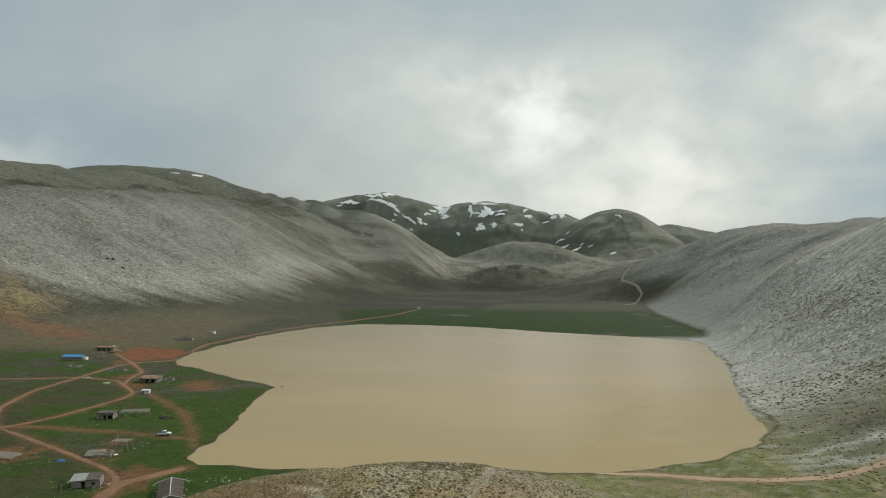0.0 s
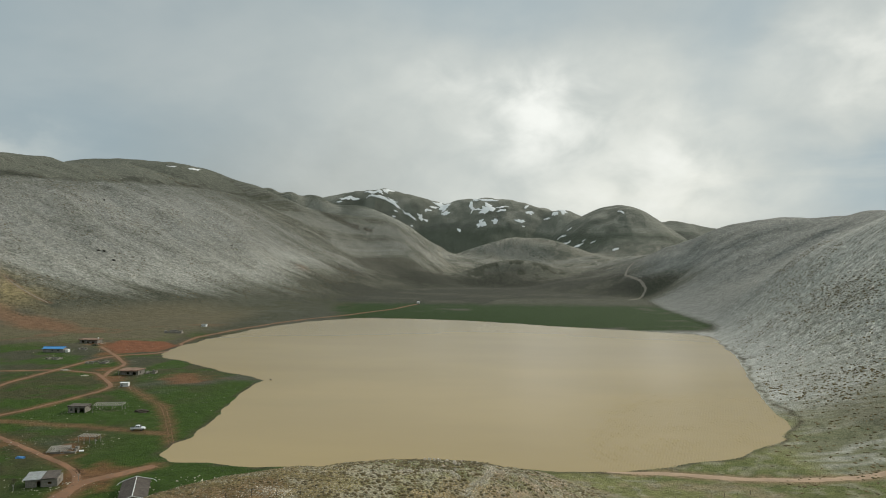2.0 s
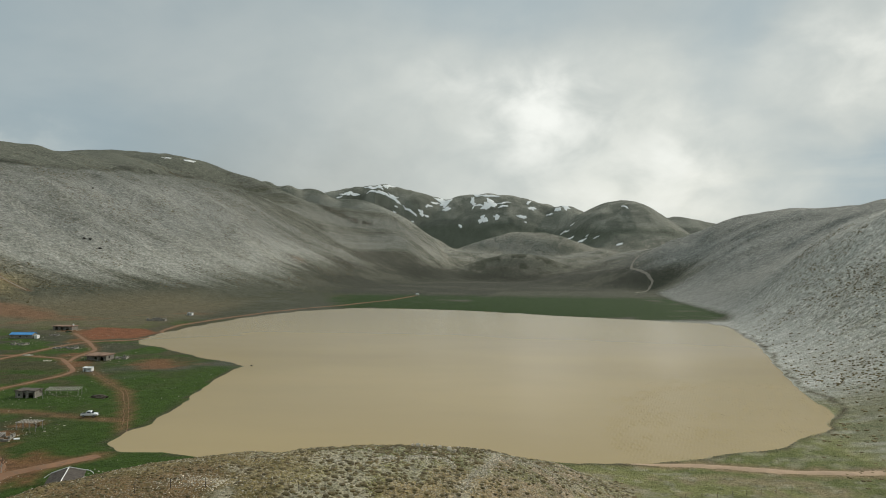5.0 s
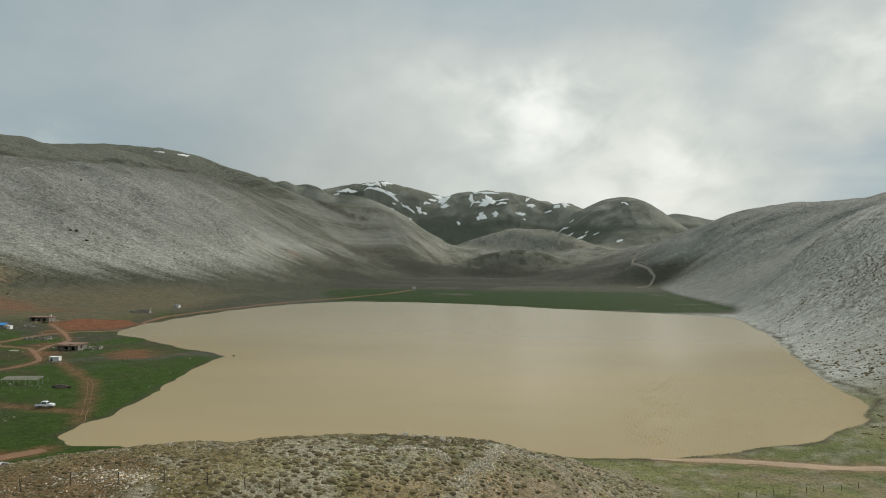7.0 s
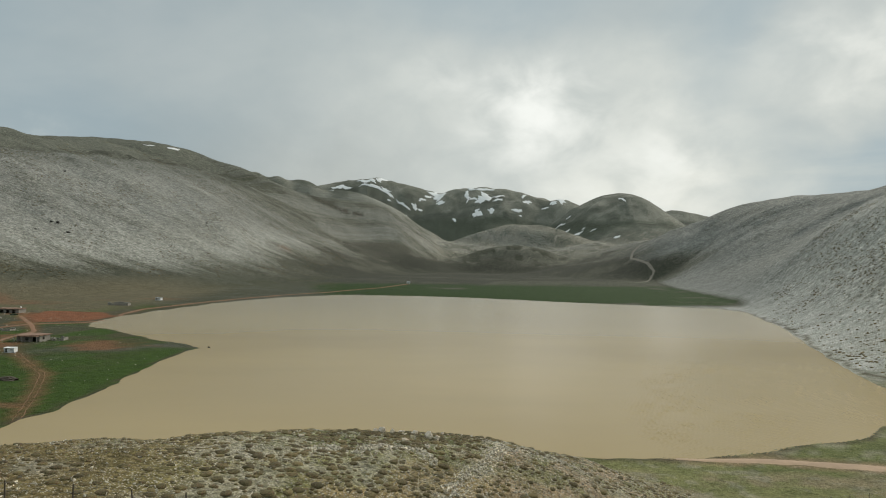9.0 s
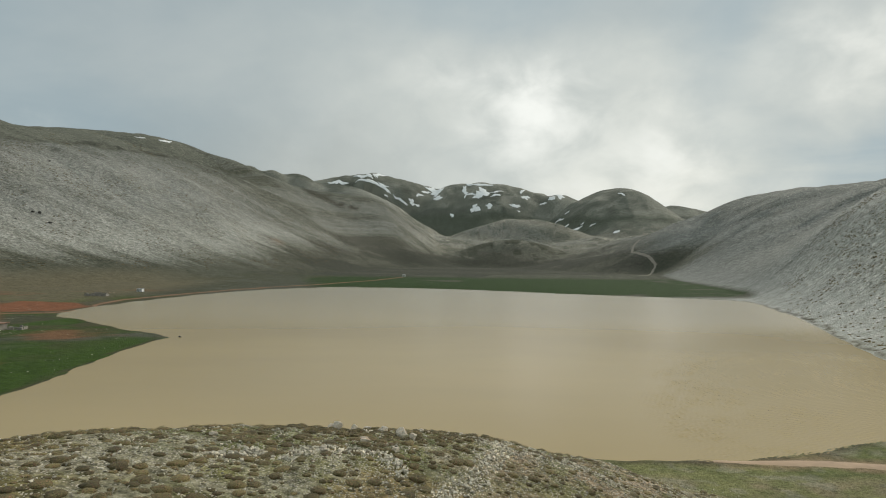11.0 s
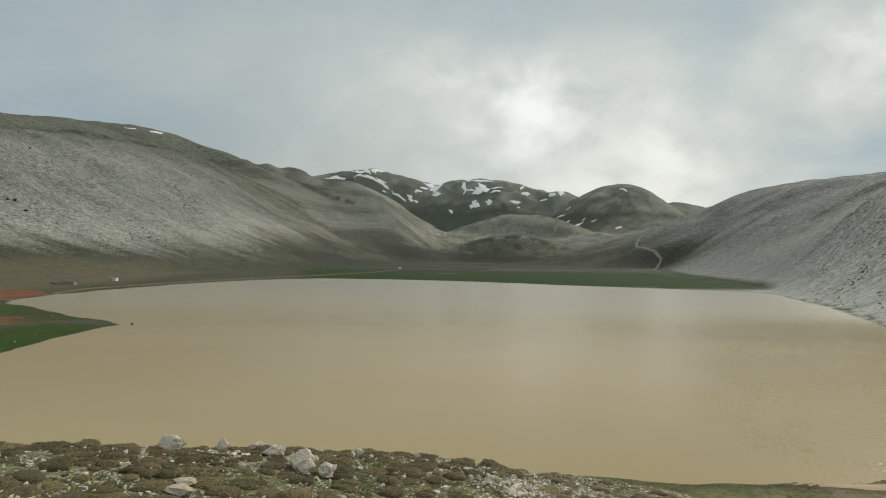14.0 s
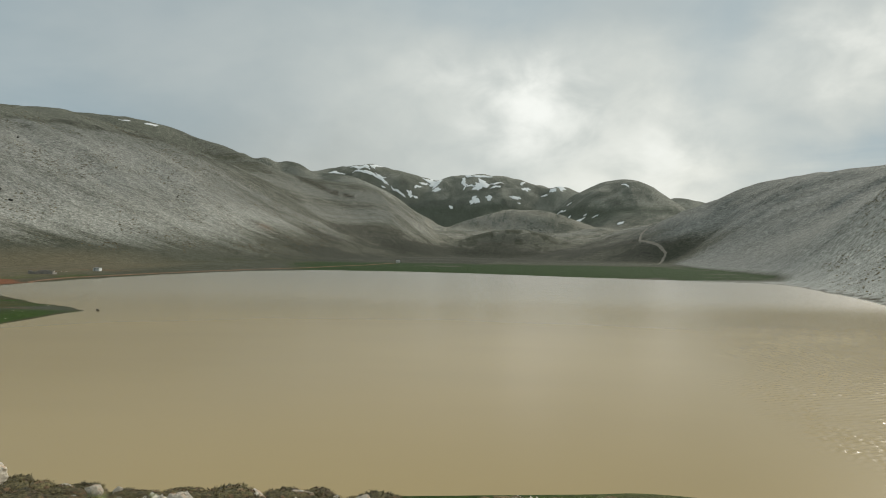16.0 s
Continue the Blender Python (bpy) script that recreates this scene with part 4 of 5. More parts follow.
def strew(name, kinds, X, Y, size, material, label, category, sink=0.15, tall=None, smooth=False, seed=3, parent=None):
    """Many small things, joined into one mesh."""
    r = np.random.RandomState(seed)
    Z = lie(X, Y)[0]
    vs, fs, n = [], [], 0
    which = r.randint(0, len(kinds), len(X))
    for k, (v, f) in enumerate(kinds):
        i = np.nonzero(which == k)[0]
        if not len(i):
            continue
        a = r.rand(len(i)) * 2 * np.pi
        c, s, sz = np.cos(a)[:, None], np.sin(a)[:, None], size[i][:, None]
        hz = sz * (1.0 if tall is None else tall[i][:, None])
        P = np.stack([X[i][:, None] + sz * (v[:, 0] * c - v[:, 1] * s), Y[i][:, None] + sz * (v[:, 0] * s + v[:, 1] * c), (Z[i][:, None] - sink * sz) + hz * v[:, 2]], -1)
        vs.append(P.reshape(-1, 3))
        fs.append((f[None] + (n + np.arange(len(i)) * len(v))[:, None, None]).reshape(-1, 3))
        n += len(i) * len(v)
    V, T = np.concatenate(vs), np.concatenate(fs).astype(np.int32)
    me = bpy.data.meshes.new(name)
    me.vertices.add(len(V))
    me.vertices.foreach_set("co", V.astype(np.float32).ravel())
    me.loops.add(T.size)
    me.polygons.add(len(T))
    me.loops.foreach_set("vertex_index", T.ravel())
    me.polygons.foreach_set("loop_start", np.arange(0, T.size, 3, dtype=np.int32))
    me.polygons.foreach_set("use_smooth", np.full(len(T), smooth))
    me.update(calc_edges=True)
    me.materials.append(material)
    return tagged(new(name, me), label, category, kind="stuff")


def scatter(n, x0, x1, y0, y1, keep, seed):
    """Places kept with the chance that keep(X, Y) gives."""
    r = np.random.RandomState(seed)
    X, Y = r.uniform(x0, x1, n), r.uniform(y0, y1, n)
    k = r.rand(n) < keep(X, Y)
    return X[k], Y[k], r


# ---- the hamlet ----
def pierced(bm, length, h, thick, holes, m, uneven=0.0, seed=0):
    """A wall along x from 0, with openings (x0, x1, z0, z1) through it; uneven breaks its top."""
    r = random.Random(seed)
    xs = sorted({0.0, length, *[v for o in holes for v in o[:2]], *([length * k / 6 for k in range(1, 6)] if uneven else [])})
    zs = sorted({0.0, h, *[v for o in holes for v in o[2:]]})
    for a, b in zip(xs, xs[1:]):
        top = h - (r.random() * uneven if uneven else 0)
        for c, d in zip(zs, zs[1:]):
            if any(o[0] <= a and b <= o[1] and o[2] <= c and d <= o[3] for o in holes):
                continue
            d = min(d, top) if d == h else d
            if d > c:
                box(bm, a, 0, c, b, thick, d, m)


def walls(thing, w, d, h, material, front=(), back=(), sides=(), thick=0.4, uneven=0.0, seed=0, name="wall"):
    """Four walls round the middle, the front towards -y."""
    for k, (length, holes, m) in enumerate(((w, front, pose(-w / 2, -d / 2, 0)), (w, back, pose(w / 2, d / 2, 0, 0, 0, 180)),
                                            (d - 2 * thick, sides, pose(w / 2, -d / 2 + thick, 0, 0, 0, 90)), (d - 2 * thick, sides, pose(-w / 2, d / 2 - thick, 0, 0, 0, -90)))):
        bm = bmesh.new()
        pierced(bm, length, h, thick, holes, m, uneven, seed + k)
        part(name, bm, material, thing)


def door_leaf(thing, x, y, w, h, material, turn=0.0):
    bm = bmesh.new()
    m = pose(x, y, 0, 0, 0, turn)
    for k in range(4):
        box(bm, w * k / 4 + 0.01, 0, 0.03, w * (k + 1) / 4 - 0.01, 0.05, h - 0.05, m)
    leaf = part("door", bm, material, thing)
    bm = bmesh.new()
    box(bm, w * 0.8, -0.05, h * 0.48, w * 0.8 + 0.1, 0, h * 0.52, m)
    part("handle", bm, m_dark, leaf)


def window_unit(thing, x, y, w, z0, z1):
    bm = bmesh.new()
    for a in ((x, z0, x + w, z0 + 0.07), (x, z1 - 0.07, x + w, z1), (x, z0, x + 0.07, z1), (x + w - 0.07, z0, x + w, z1), (x + w / 2 - 0.03, z0, x + w / 2 + 0.03, z1)):
        box(bm, a[0], y, a[1], a[2], y + 0.06, a[3])
    f = part("window", bm, m_wood, thing)
    bm = bmesh.new()
    box(bm, x + 0.05, y + 0.02, z0 + 0.05, x + w - 0.05, y + 0.035, z1 - 0.05)
    part("pane", bm, m_glass, f)


def flat_roof(thing, w, d, h, material, over=0.35, thick=0.35):
    bm = bmesh.new()
    box(bm, -w / 2 - over, -d / 2 - over, h, w / 2 + over, d / 2 + over, h + thick)
    bmesh.ops.subdivide_edges(bm, edges=bm.edges, cuts=5, use_grid_fill=True)
    for v in bm.verts:
        v.co += Vector((vnoise(v.co.x * 1.3, v.co.y * 1.3 + 5) - 0.5, vnoise(v.co.y * 1.3, v.co.x) - 0.5, vnoise(v.co.x * 0.7 + 9, v.co.y * 0.7) - 0.5)) * 0.3
    part("roof", bm, material, thing)
    for k in range(int(w / 0.9)):
        bm = bmesh.new()
        x = -w / 2 + 0.45 + 0.9 * k
        beam(bm, (x, -d / 2 - over - 0.25, h - 0.04), (x, -d / 2 + 0.5, h - 0.04), 0.08)
        part("rafter_end", bm, m_wood, thing)


def gable_roof(thing, w, d, h, rise, material, over=0.4, ribs=0.5, rib_material=None, edge_material=None):
    """A ridge along x, two slopes, with ribs down the sheets."""
    for s in (-1, 1):
        bm = bmesh.new()
        v = [Vector((-w / 2 - over, s * (d / 2 + over), h - rise * over / (d / 2))), Vector((w / 2 + over, s * (d / 2 + over), h - rise * over / (d / 2))), Vector((w / 2 + over, 0, h + rise)), Vector((-w / 2 - over, 0, h + rise))]
        lo = [bm.verts.new(p) for p in v]
        hi = [bm.verts.new(p + Vector((0, 0, 0.08))) for p in v]
        bm.faces.new(lo), bm.faces.new(hi)
        for k in range(4):
            bm.faces.new([lo[k], lo[(k + 1) % 4], hi[(k + 1) % 4], hi[k]])
        slope = part("roof_slope", bm, material, thing)
        bm = bmesh.new()
        n = int((w + 2 * over) / ribs)
        for k in range(n + 1):
            x = -w / 2 - over + 0.05 + (w + 2 * over - 0.1) * k / n
            beam(bm, (x, s * (d / 2 + over), h - rise * over / (d / 2) + 0.09), (x, 0, h + rise + 0.09), 0.035, 4)
        part("rib", bm, rib_material or material, slope)
    bm = bmesh.new()
    beam(bm, (-w / 2 - over, 0, h + rise + 0.1), (w / 2 + over, 0, h + rise + 0.1), 0.1, 6)
    part("ridge_cap", bm, edge_material or material, thing)
    if edge_material:
        for x in (-w / 2 - over, w / 2 + over):
            for s in (-1, 1):
                bm = bmesh.new()
                beam(bm, (x, s * (d / 2 + over), h - rise * over / (d / 2) + 0.1), (x, 0, h + rise + 0.1), 0.09, 5)
                part("verge", bm, edge_material, thing)
    for x in (-w / 2, w / 2 - 0.3):                       # the gable ends
        bm = bmesh.new()
        a = [bm.verts.new(p) for p in ((x, -d / 2, h), (x, d / 2, h), (x, 0, h + rise - 0.02))]
        b = [bm.verts.new(p) for p in ((x + 0.3, -d / 2, h), (x + 0.3, d / 2, h), (x + 0.3, 0, h + rise - 0.02))]
        bm.faces.new(a), bm.faces.new(b)
        for k in range(3):
            bm.faces.new([a[k], a[(k + 1) % 3], b[(k + 1) % 3], b[k]])
        part("gable", bm, m_stone, thing)


def rubble(thing, n, rx, ry, size, seed, cx=0.0, cy=0.0):
    r = random.Random(seed)
    for k in range(n):
        bm = stone_mesh(seed * 31 + k % 5, 12)
        s = size * r.uniform(0.5, 1.3)
        bmesh.ops.transform(bm, matrix=pose(cx + r.gauss(0, rx), cy + r.gauss(0, ry), s * 0.15, 0, 0, r.uniform(0, 360)) @ Matrix.Scale(s, 4), verts=bm.verts)
        part("stone", bm, m_rock, thing)


def rafters(thing, x0, x1, y0, y1, h, n, material=None, fall=0.0, legs=True):
    """A row of bare rafters on two rails."""
    for y in (y0, y1):
        bm = bmesh.new()
        beam(bm, (x0, y, h - (fall if y == y0 else 0)), (x1, y, h - (fall if y == y0 else 0)), 0.08)
        part("rail", bm, material or m_wood, thing)
        if legs:
            for x in np.linspace(x0, x1, 4):
                bm = bmesh.new()
                beam(bm, (x, y, -0.3), (x, y, h - (fall if y == y0 else 0)), 0.08)
                part("post", bm, material or m_wood, thing)
    for k in range(n):
        x = x0 + (x1 - x0) * k / (n - 1)
        bm = bmesh.new()
        beam(bm, (x, y0 - 0.5, h + 0.1 - fall), (x + 0.2, y1 + 0.4, h + 0.12), 0.11)
        part("rafter", bm, material or m_wood, thing)


h = base("house", -238, 428, 4, 0.2, "low stone house with a bright blue sheet-metal roof", "house")
walls(h, 12.0, 5.2, 2.5, m_stone, front=((2, 3, 0.0, 2.0), (5, 6, 0.9, 1.8), (8.5, 9.5, 0.9, 1.8)))
gable_roof(h, 12.0, 5.2, 2.5, 0.9, m_blue, ribs=0.6)
door_leaf(h, -4, -2.45, 1.0, 2.0, m_wood)
window_unit(h, -1, -2.45, 1.0, 0.9, 1.8)
window_unit(h, 2.5, -2.45, 1.0, 0.9, 1.8)
bm = bmesh.new()
box(bm, 6.6, -1.6, 0, 8.4, 1.2, 1.9)
part("lean_to", bm, m_white, h)

h = base("house", -239, 471, -3, 0.2, "long low stone house under a flat red mud roof", "house")
walls(h, 12.5, 6, 2.4, m_stone, front=((1.5, 3.5, 0.0, 2.0), (5, 7, 0.0, 2.0), (8.5, 10.5, 0.0, 2.0)))
flat_roof(h, 12.5, 6, 2.4, m_mud, 0.6)
door_leaf(h, -2.6, -2.6, 1.0, 2.0, m_wood)
bm = bmesh.new()
box(bm, 4.4, 0.6, 2.6, 5.0, 1.2, 3.6)
part("chimney", bm, m_white, h, "small whitewashed chimney")
rubble(h, 5, 0.8, 0.8, 0.8, 41, 9.5, -1.0)

h = base("house", -158, 360, -4, 0.2, "stone house with a reddish flat mud roof and an open porch", "house")
walls(h, 9.5, 6.5, 2.5, m_stone, front=((1.0, 2.0, 0.0, 2.0), (3.5, 5.0, 0.6, 1.9), (6.5, 8.5, 0.0, 2.1)), sides=((1.5, 2.6, 0.9, 1.8),))
flat_roof(h, 9.5, 6.5, 2.5, m_mud, 0.5)
door_leaf(h, -3.75, -2.85, 1.0, 2.0, m_wood)
for x in (-4.6, -1.5, 1.5, 4.6):
    bm = bmesh.new()
    beam(bm, (x, -4.8, -0.3), (x, -4.8, 2.45), 0.09)
    part("porch_post", bm, m_wood, h)
bm = bmesh.new()
box(bm, -5.0, -5.1, 2.45, 5.0, -3.6, 2.62)
part("porch_roof", bm, m_mud, h)

h = base("house", -140, 279, 3, 0.2, "small stone house with dark doorways and a brown flat roof", "house")
walls(h, 6.4, 4.6, 2.4, m_stone, front=((0.7, 1.6, 0.7, 1.7), (2.4, 3.4, 0.0, 2.0), (4.2, 6.0, 0.0, 2.0)))
flat_roof(h, 6.4, 4.6, 2.4, m_felt, 0.3)
window_unit(h, -2.5, -2.05, 0.9, 0.7, 1.7)

t = base("pergola", -131.5, 285, 6, 0.0, "bare wooden pergola of pale rafters beside a stone house", "pergola")
rafters(t, -5.5, 5.5, -1.5, 1.5, 2.0, 14, fall=0.5)

h = base("shed", -105.5, 200, 16, 0.2, "tumbledown stone shed with a patched tin roof", "shed")
walls(h, 7.6, 5.4, 2.3, m_stone, front=((2.6, 3.6, 0.0, 1.9), (5.2, 6.2, 0.8, 1.5)), sides=((1.5, 2.3, 0.8, 1.5),), uneven=0.25, seed=5)
for k, (x0, x1, z0, z1, mt, n) in enumerate(((-4.4, -0.2, 2.75, 2.35, m_tin, 9), (-0.1, 3.6, 2.80, 2.45, m_felt, 8))):
    bm = bmesh.new()
    for i in range(n):
        a, b = x0 + (x1 - x0) * i / n, x0 + (x1 - x0) * (i + 1) / n - 0.03
        m = Matrix.Translation((0, 0, 0.03 * (i % 2)))
        c = box(bm, a, -3.1, 0, b, 2.9, 0.06, m)
        for v in c:
            v.co.z += z0 + (z1 - z0) * (0.5 - v.co.y / 6.0)
    part("roof_sheet", bm, mt, h, "rusty tin sheets" if k == 0 else "brown boards")
rubble(h, 16, 2.2, 0.7, 0.7, 51, -2.0, -4.4)
rubble(h, 9, 0.8, 1.6, 0.7, 52, 5.0, -1.0)

h = base("barn", -77.5, 192, 111, 0.2, "long low barn with a dark boarded roof edged in white", "barn")
walls(h, 15, 6.2, 1.9, m_stone, front=((4, 5, 0, 1.7),), back=((9, 10, 0.6, 1.3),), sides=((2.0, 3.2, 0.0, 1.7),))
gable_roof(h, 15, 6.2, 1.9, 0.9, m_felt, 0.35, 0.42, m_felt, m_white)
rubble(h, 14, 5.0, 0.4, 0.6, 61, 0, 4.1)
rubble(h, 14, 5.0, 0.4, 0.6, 62, 0, -4.1)
for s in (-1, 1):
    bm = bmesh.new()
    pts = [Vector((7.6 + 1.6 * math.sin(a), s * (1.4 + 3.4 * (1 - math.cos(a)) * 0.55), 1.1 + 0.9 * math.sin(a) - 0.3 * a)) for a in np.linspace(0, 2.6, 10)]
    for a, b in zip(pts, pts[1:]):
        beam(bm, a, b, 0.07, 5)
    part("hoop", bm, m_white, h, "bent white pipe")

h = base("hut", -202, 580, -8, 0.1, "small white hut on the dry slope above the track", "hut")
walls(h, 4.0, 2.8, 2.0, m_white, front=((0.6, 1.5, 0, 1.8), (2.2, 3.1, 0.8, 1.5)), thick=0.25)
flat_roof(h, 4.0, 2.8, 2.0, m_tin, 0.2, 0.12)
h = base("hut", -34, 863, 0, 0.1, "tiny white hut at the far edge of the meadow", "hut")
walls(h, 3.6, 2.6, 2.3, m_white, front=((1.0, 2.0, 0, 1.9),), thick=0.2)
flat_roof(h, 3.6, 2.6, 2.3, m_white, 0.2, 0.15)
h = base("cabin", -146, 327.5, 2, 0.0, "small white cabin beside the track junction", "cabin")
walls(h, 3.6, 2.0, 1.7, m_white, front=((0.4, 1.2, 0.1, 1.5), (2.0, 3.0, 0.8, 1.3)), thick=0.12)
flat_roof(h, 3.6, 2.0, 1.7, m_white, 0.1, 0.1)
for x in (-1.5, 1.5):
    bm = bmesh.new()
    beam(bm, (x, -1.0, 0.1), (x, 1.0, 0.1), 0.32, 12)
    part("wheel", bm, m_rubber, h)


def ruin(x, y, turn, w, d, hh, seed, label, stones=14):
    t = base("ruin", x, y, turn, 0.3, label, "ruin", "ruined stone houses")
    walls(t, w, d, hh, m_stone, front=((w * 0.4, w * 0.4 + 1.0, 0.3, hh),), uneven=hh * 0.75, seed=seed, thick=0.5)
    rubble(t, stones, w * 0.4, d * 0.4, 0.8, seed)
    return t


ruin(-193, 392, 6, 11, 5, 1.3, 71, "roofless ruin of low broken stone walls", 18)
ruin(-223, 402, -5, 7, 5, 1.5, 72, "pale heap of ruined walls below a blue-roofed house", 22)
ruin(-209, 535, 4, 13, 5, 2.6, 73, "roofless stone ruin on the dry slope", 10)
ruin(-150, 364, 10, 5, 5, 1.6, 74, "broken stone yard wall behind a red-roofed house", 10)
ruin(-228, 441, 0, 5, 3, 1.4, 76, "small roofless stone pen", 8)
t = ruin(-117, 229.5, 14, 7, 5, 1.4, 75, "collapsed house with fallen rafters and white rubble", 34)
rafters(t, -4.5, 1.0, -2.2, 1.6, 1.5, 11, fall=0.7)
bm = bmesh.new()
box(bm, 3.6, -2.6, 0.3, 5.0, -1.6, 0.9, pose(0, 0, 0, 6, 4, 20))
part("panel", bm, m_white, t, "fallen white panel")
t = base("timber_frame", -115, 240, -3, 0.0, "bare grey timber frame of a vanished house", "frame")
rafters(t, -2.8, 2.8, -1.5, 1.5, 2.1, 7)
t = base("timber_frame", -145, 222.5, -12, 0.0, "low collapsed timber frame in the meadow", "frame")
rafters(t, -4.2, 4.2, -1.8, 1.8, 1.3, 12, fall=0.6)


def heap(name, x, y, rx, ry, rz, material, label, category, seed):
    bm = bmesh.new()
    bmesh.ops.create_icosphere(bm, subdivisions=4, radius=1)
    for v in bm.verts:
        k = 0.6 + 0.8 * float(fbm(np.array([v.co.x * 2.2 + seed]), np.array([v.co.y * 2.2 + v.co.z * 1.7]), 4)[0])
        v.co = Vector((v.co.x * rx * k, v.co.y * ry * k, max(v.co.z, -0.15) * rz * k))
    ob = part(name, bm, material)
    ob.matrix_world = pose(x, y, height(x, y))
    return tagged(ob, label, category)


heap("brushwood_heap", -117, 281.5, 3.0, 1.4, 0.9, m_brush, "dark heap of dry brushwood in the green meadow", "heap", 2)
heap("plastic_heap", -126, 221.5, 1.5, 0.9, 0.5, m_tarp, "crumpled blue plastic sheeting on the turf", "debris", 5)
heap("bush", -230, 459, 2.0, 1.0, 0.8, m_leaf, "dark green bushes beside a mud-roofed house", "bush", 7)
heap("gravel_heap", -196, 366, 2.6, 1.4, 0.5, m_rock, "pale gravel heap beside the track", "heap", 9)
heap("gravel_heap", -178, 352, 2.2, 1.2, 0.4, m_rock, "pale gravel heap beside the track", "heap", 11)


# a white double-cab pickup
car = base("pickup_truck", -106.5, 256, 6, 0.0, "white double-cab pickup parked on a dirt track", "car")
car.matrix_world = car.matrix_world @ Matrix.Translation((0, 0, 0.12))
bm = bmesh.new()
prof = [(-2.35, 0.45), (-2.4, 1.02), (-0.85, 1.05), (-0.6, 1.12), (1.05, 1.10), (2.15, 0.98), (2.38, 0.80), (2.4, 0.45)]
L = [bm.verts.new((x, -0.86, z)) for x, z in prof]
R = [bm.verts.new((x, 0.86, z)) for x, z in prof]
bm.faces.new(L), bm.faces.new(R)
for k in range(len(prof)):
    bm.faces.new([L[k], L[(k + 1) % len(prof)], R[(k + 1) % len(prof)], R[k]])
bmesh.ops.bevel(bm, geom=bm.edges[:], offset=0.05, segments=2, affect="EDGES")
part("body", bm, m_car, car, smooth=False)
bm = bmesh.new()
lo, hi = [(-0.9, 1.08), (1.15, 1.08)], [(-0.6, 1.72), (0.45, 1.72)]
V = [bm.verts.new((x, s * (0.80 if z < 1.5 else 0.66), z)) for s in (-1, 1) for x, z in (lo[0], lo[1], hi[1], hi[0])]
bm.faces.new(V[:4]), bm.faces.new(V[4:])
for k in range(4):
    bm.faces.new([V[k], V[(k + 1) % 4], V[4 + (k + 1) % 4], V[4 + k]])
bmesh.ops.bevel(bm, geom=bm.edges[:], offset=0.05, segments=2, affect="EDGES")
cab = part("cab", bm, m_car, car)
for s in (-1, 1):
    for x0, x1, xa, xb in ((-0.68, 0.02, -0.52, 0.02), (0.10, 0.82, 0.10, 0.40)):
        bm = bmesh.new()
        f = [bm.verts.new(p) for p in ((x0, s * 0.80, 1.14), (x1, s * 0.80, 1.14), (xb, s * 0.69, 1.62), (xa, s * 0.69, 1.62))]
        bm.faces.new(f)
        bmesh.ops.solidify(bm, geom=bm.faces[:], thickness=0.03)
        part("side_window", bm, m_glass, cab)
for x0, x1 in ((1.12, 0.50), (-0.90, -0.64)):
    bm = bmesh.new()
    bm.faces.new([bm.verts.new(p) for p in ((x0, -0.70, 1.14), (x0, 0.70, 1.14), (x1, 0.60, 1.66), (x1, -0.60, 1.66))])
    bmesh.ops.solidify(bm, geom=bm.faces[:], thickness=0.03)
    part("windscreen", bm, m_glass, cab)
for x in (-1.5, 1.5):
    for s in (-1, 1):
        bm = bmesh.new()
        beam(bm, (x, s * 0.66, 0.26), (x, s * 0.90, 0.26), 0.37, 18)
        wheel = part("tyre", bm, m_rubber, car)
        bm = bmesh.new()
        beam(bm, (x, s * 0.88, 0.26), (x, s * 0.92, 0.26), 0.21, 12)
        part("rim", bm, m_steel, wheel)
for s in (-1, 1):
    bm = bmesh.new()
    box(bm, 2.30, s * 0.62 - 0.16, 0.68, 2.41, s * 0.62 + 0.16, 0.84)
    part("headlight", bm, m_glass, car)
    bm = bmesh.new()
    box(bm, -2.42, s * 0.72 - 0.09, 0.65, -2.36, s * 0.72 + 0.09, 0.95)
    part("tail_light", bm, m_lamp, car)
bm = bmesh.new()
box(bm, -2.2, -0.70, 1.00, -0.95, 0.70, 1.065)
part("cargo_bed", bm, m_dark, car)
for x in (-2.48, 2.36):
    bm = bmesh.new()
    box(bm, x, -0.8, 0.36, x + 0.12, 0.8, 0.54)
    part("bumper", bm, m_steel, car)


def bare_tree(x, y, tall, seed):
    """A leafless small tree: trunk, limbs and fine twigs."""
    r = random.Random(seed)
    t = base("bare_tree", x, y, r.uniform(0, 360), 0.1, "leafless grey tree beside the ruined houses", "tree")
    trunk, twigs = bmesh.new(), bmesh.new()

    def grow(p, d, length, rad, depth):
        q = p + d * length
        beam(trunk if depth < 2 else twigs, p, q, rad, 5, rad * 0.65)
        if depth < 4:
            for _ in range(3 if depth else 4):
                e = (d + Vector((r.gauss(0, 0.5), r.gauss(0, 0.5), r.gauss(0.12, 0.25)))).normalized()
                grow(q, e, length * r.uniform(0.55, 0.8), rad * 0.6, depth + 1)

    grow(Vector((0, 0, 0)), Vector((0, 0, 1)), tall * 0.33, 0.11, 0)
    part("trunk", trunk, m_wood, t)
    part("crown", twigs, m_brush, t)


bare_tree(-134, 277, 4.2, 3)
bare_tree(-110, 194, 3.4, 5)
bare_tree(-98, 203, 4.0, 8)
bare_tree(-112, 238, 3.0, 11)


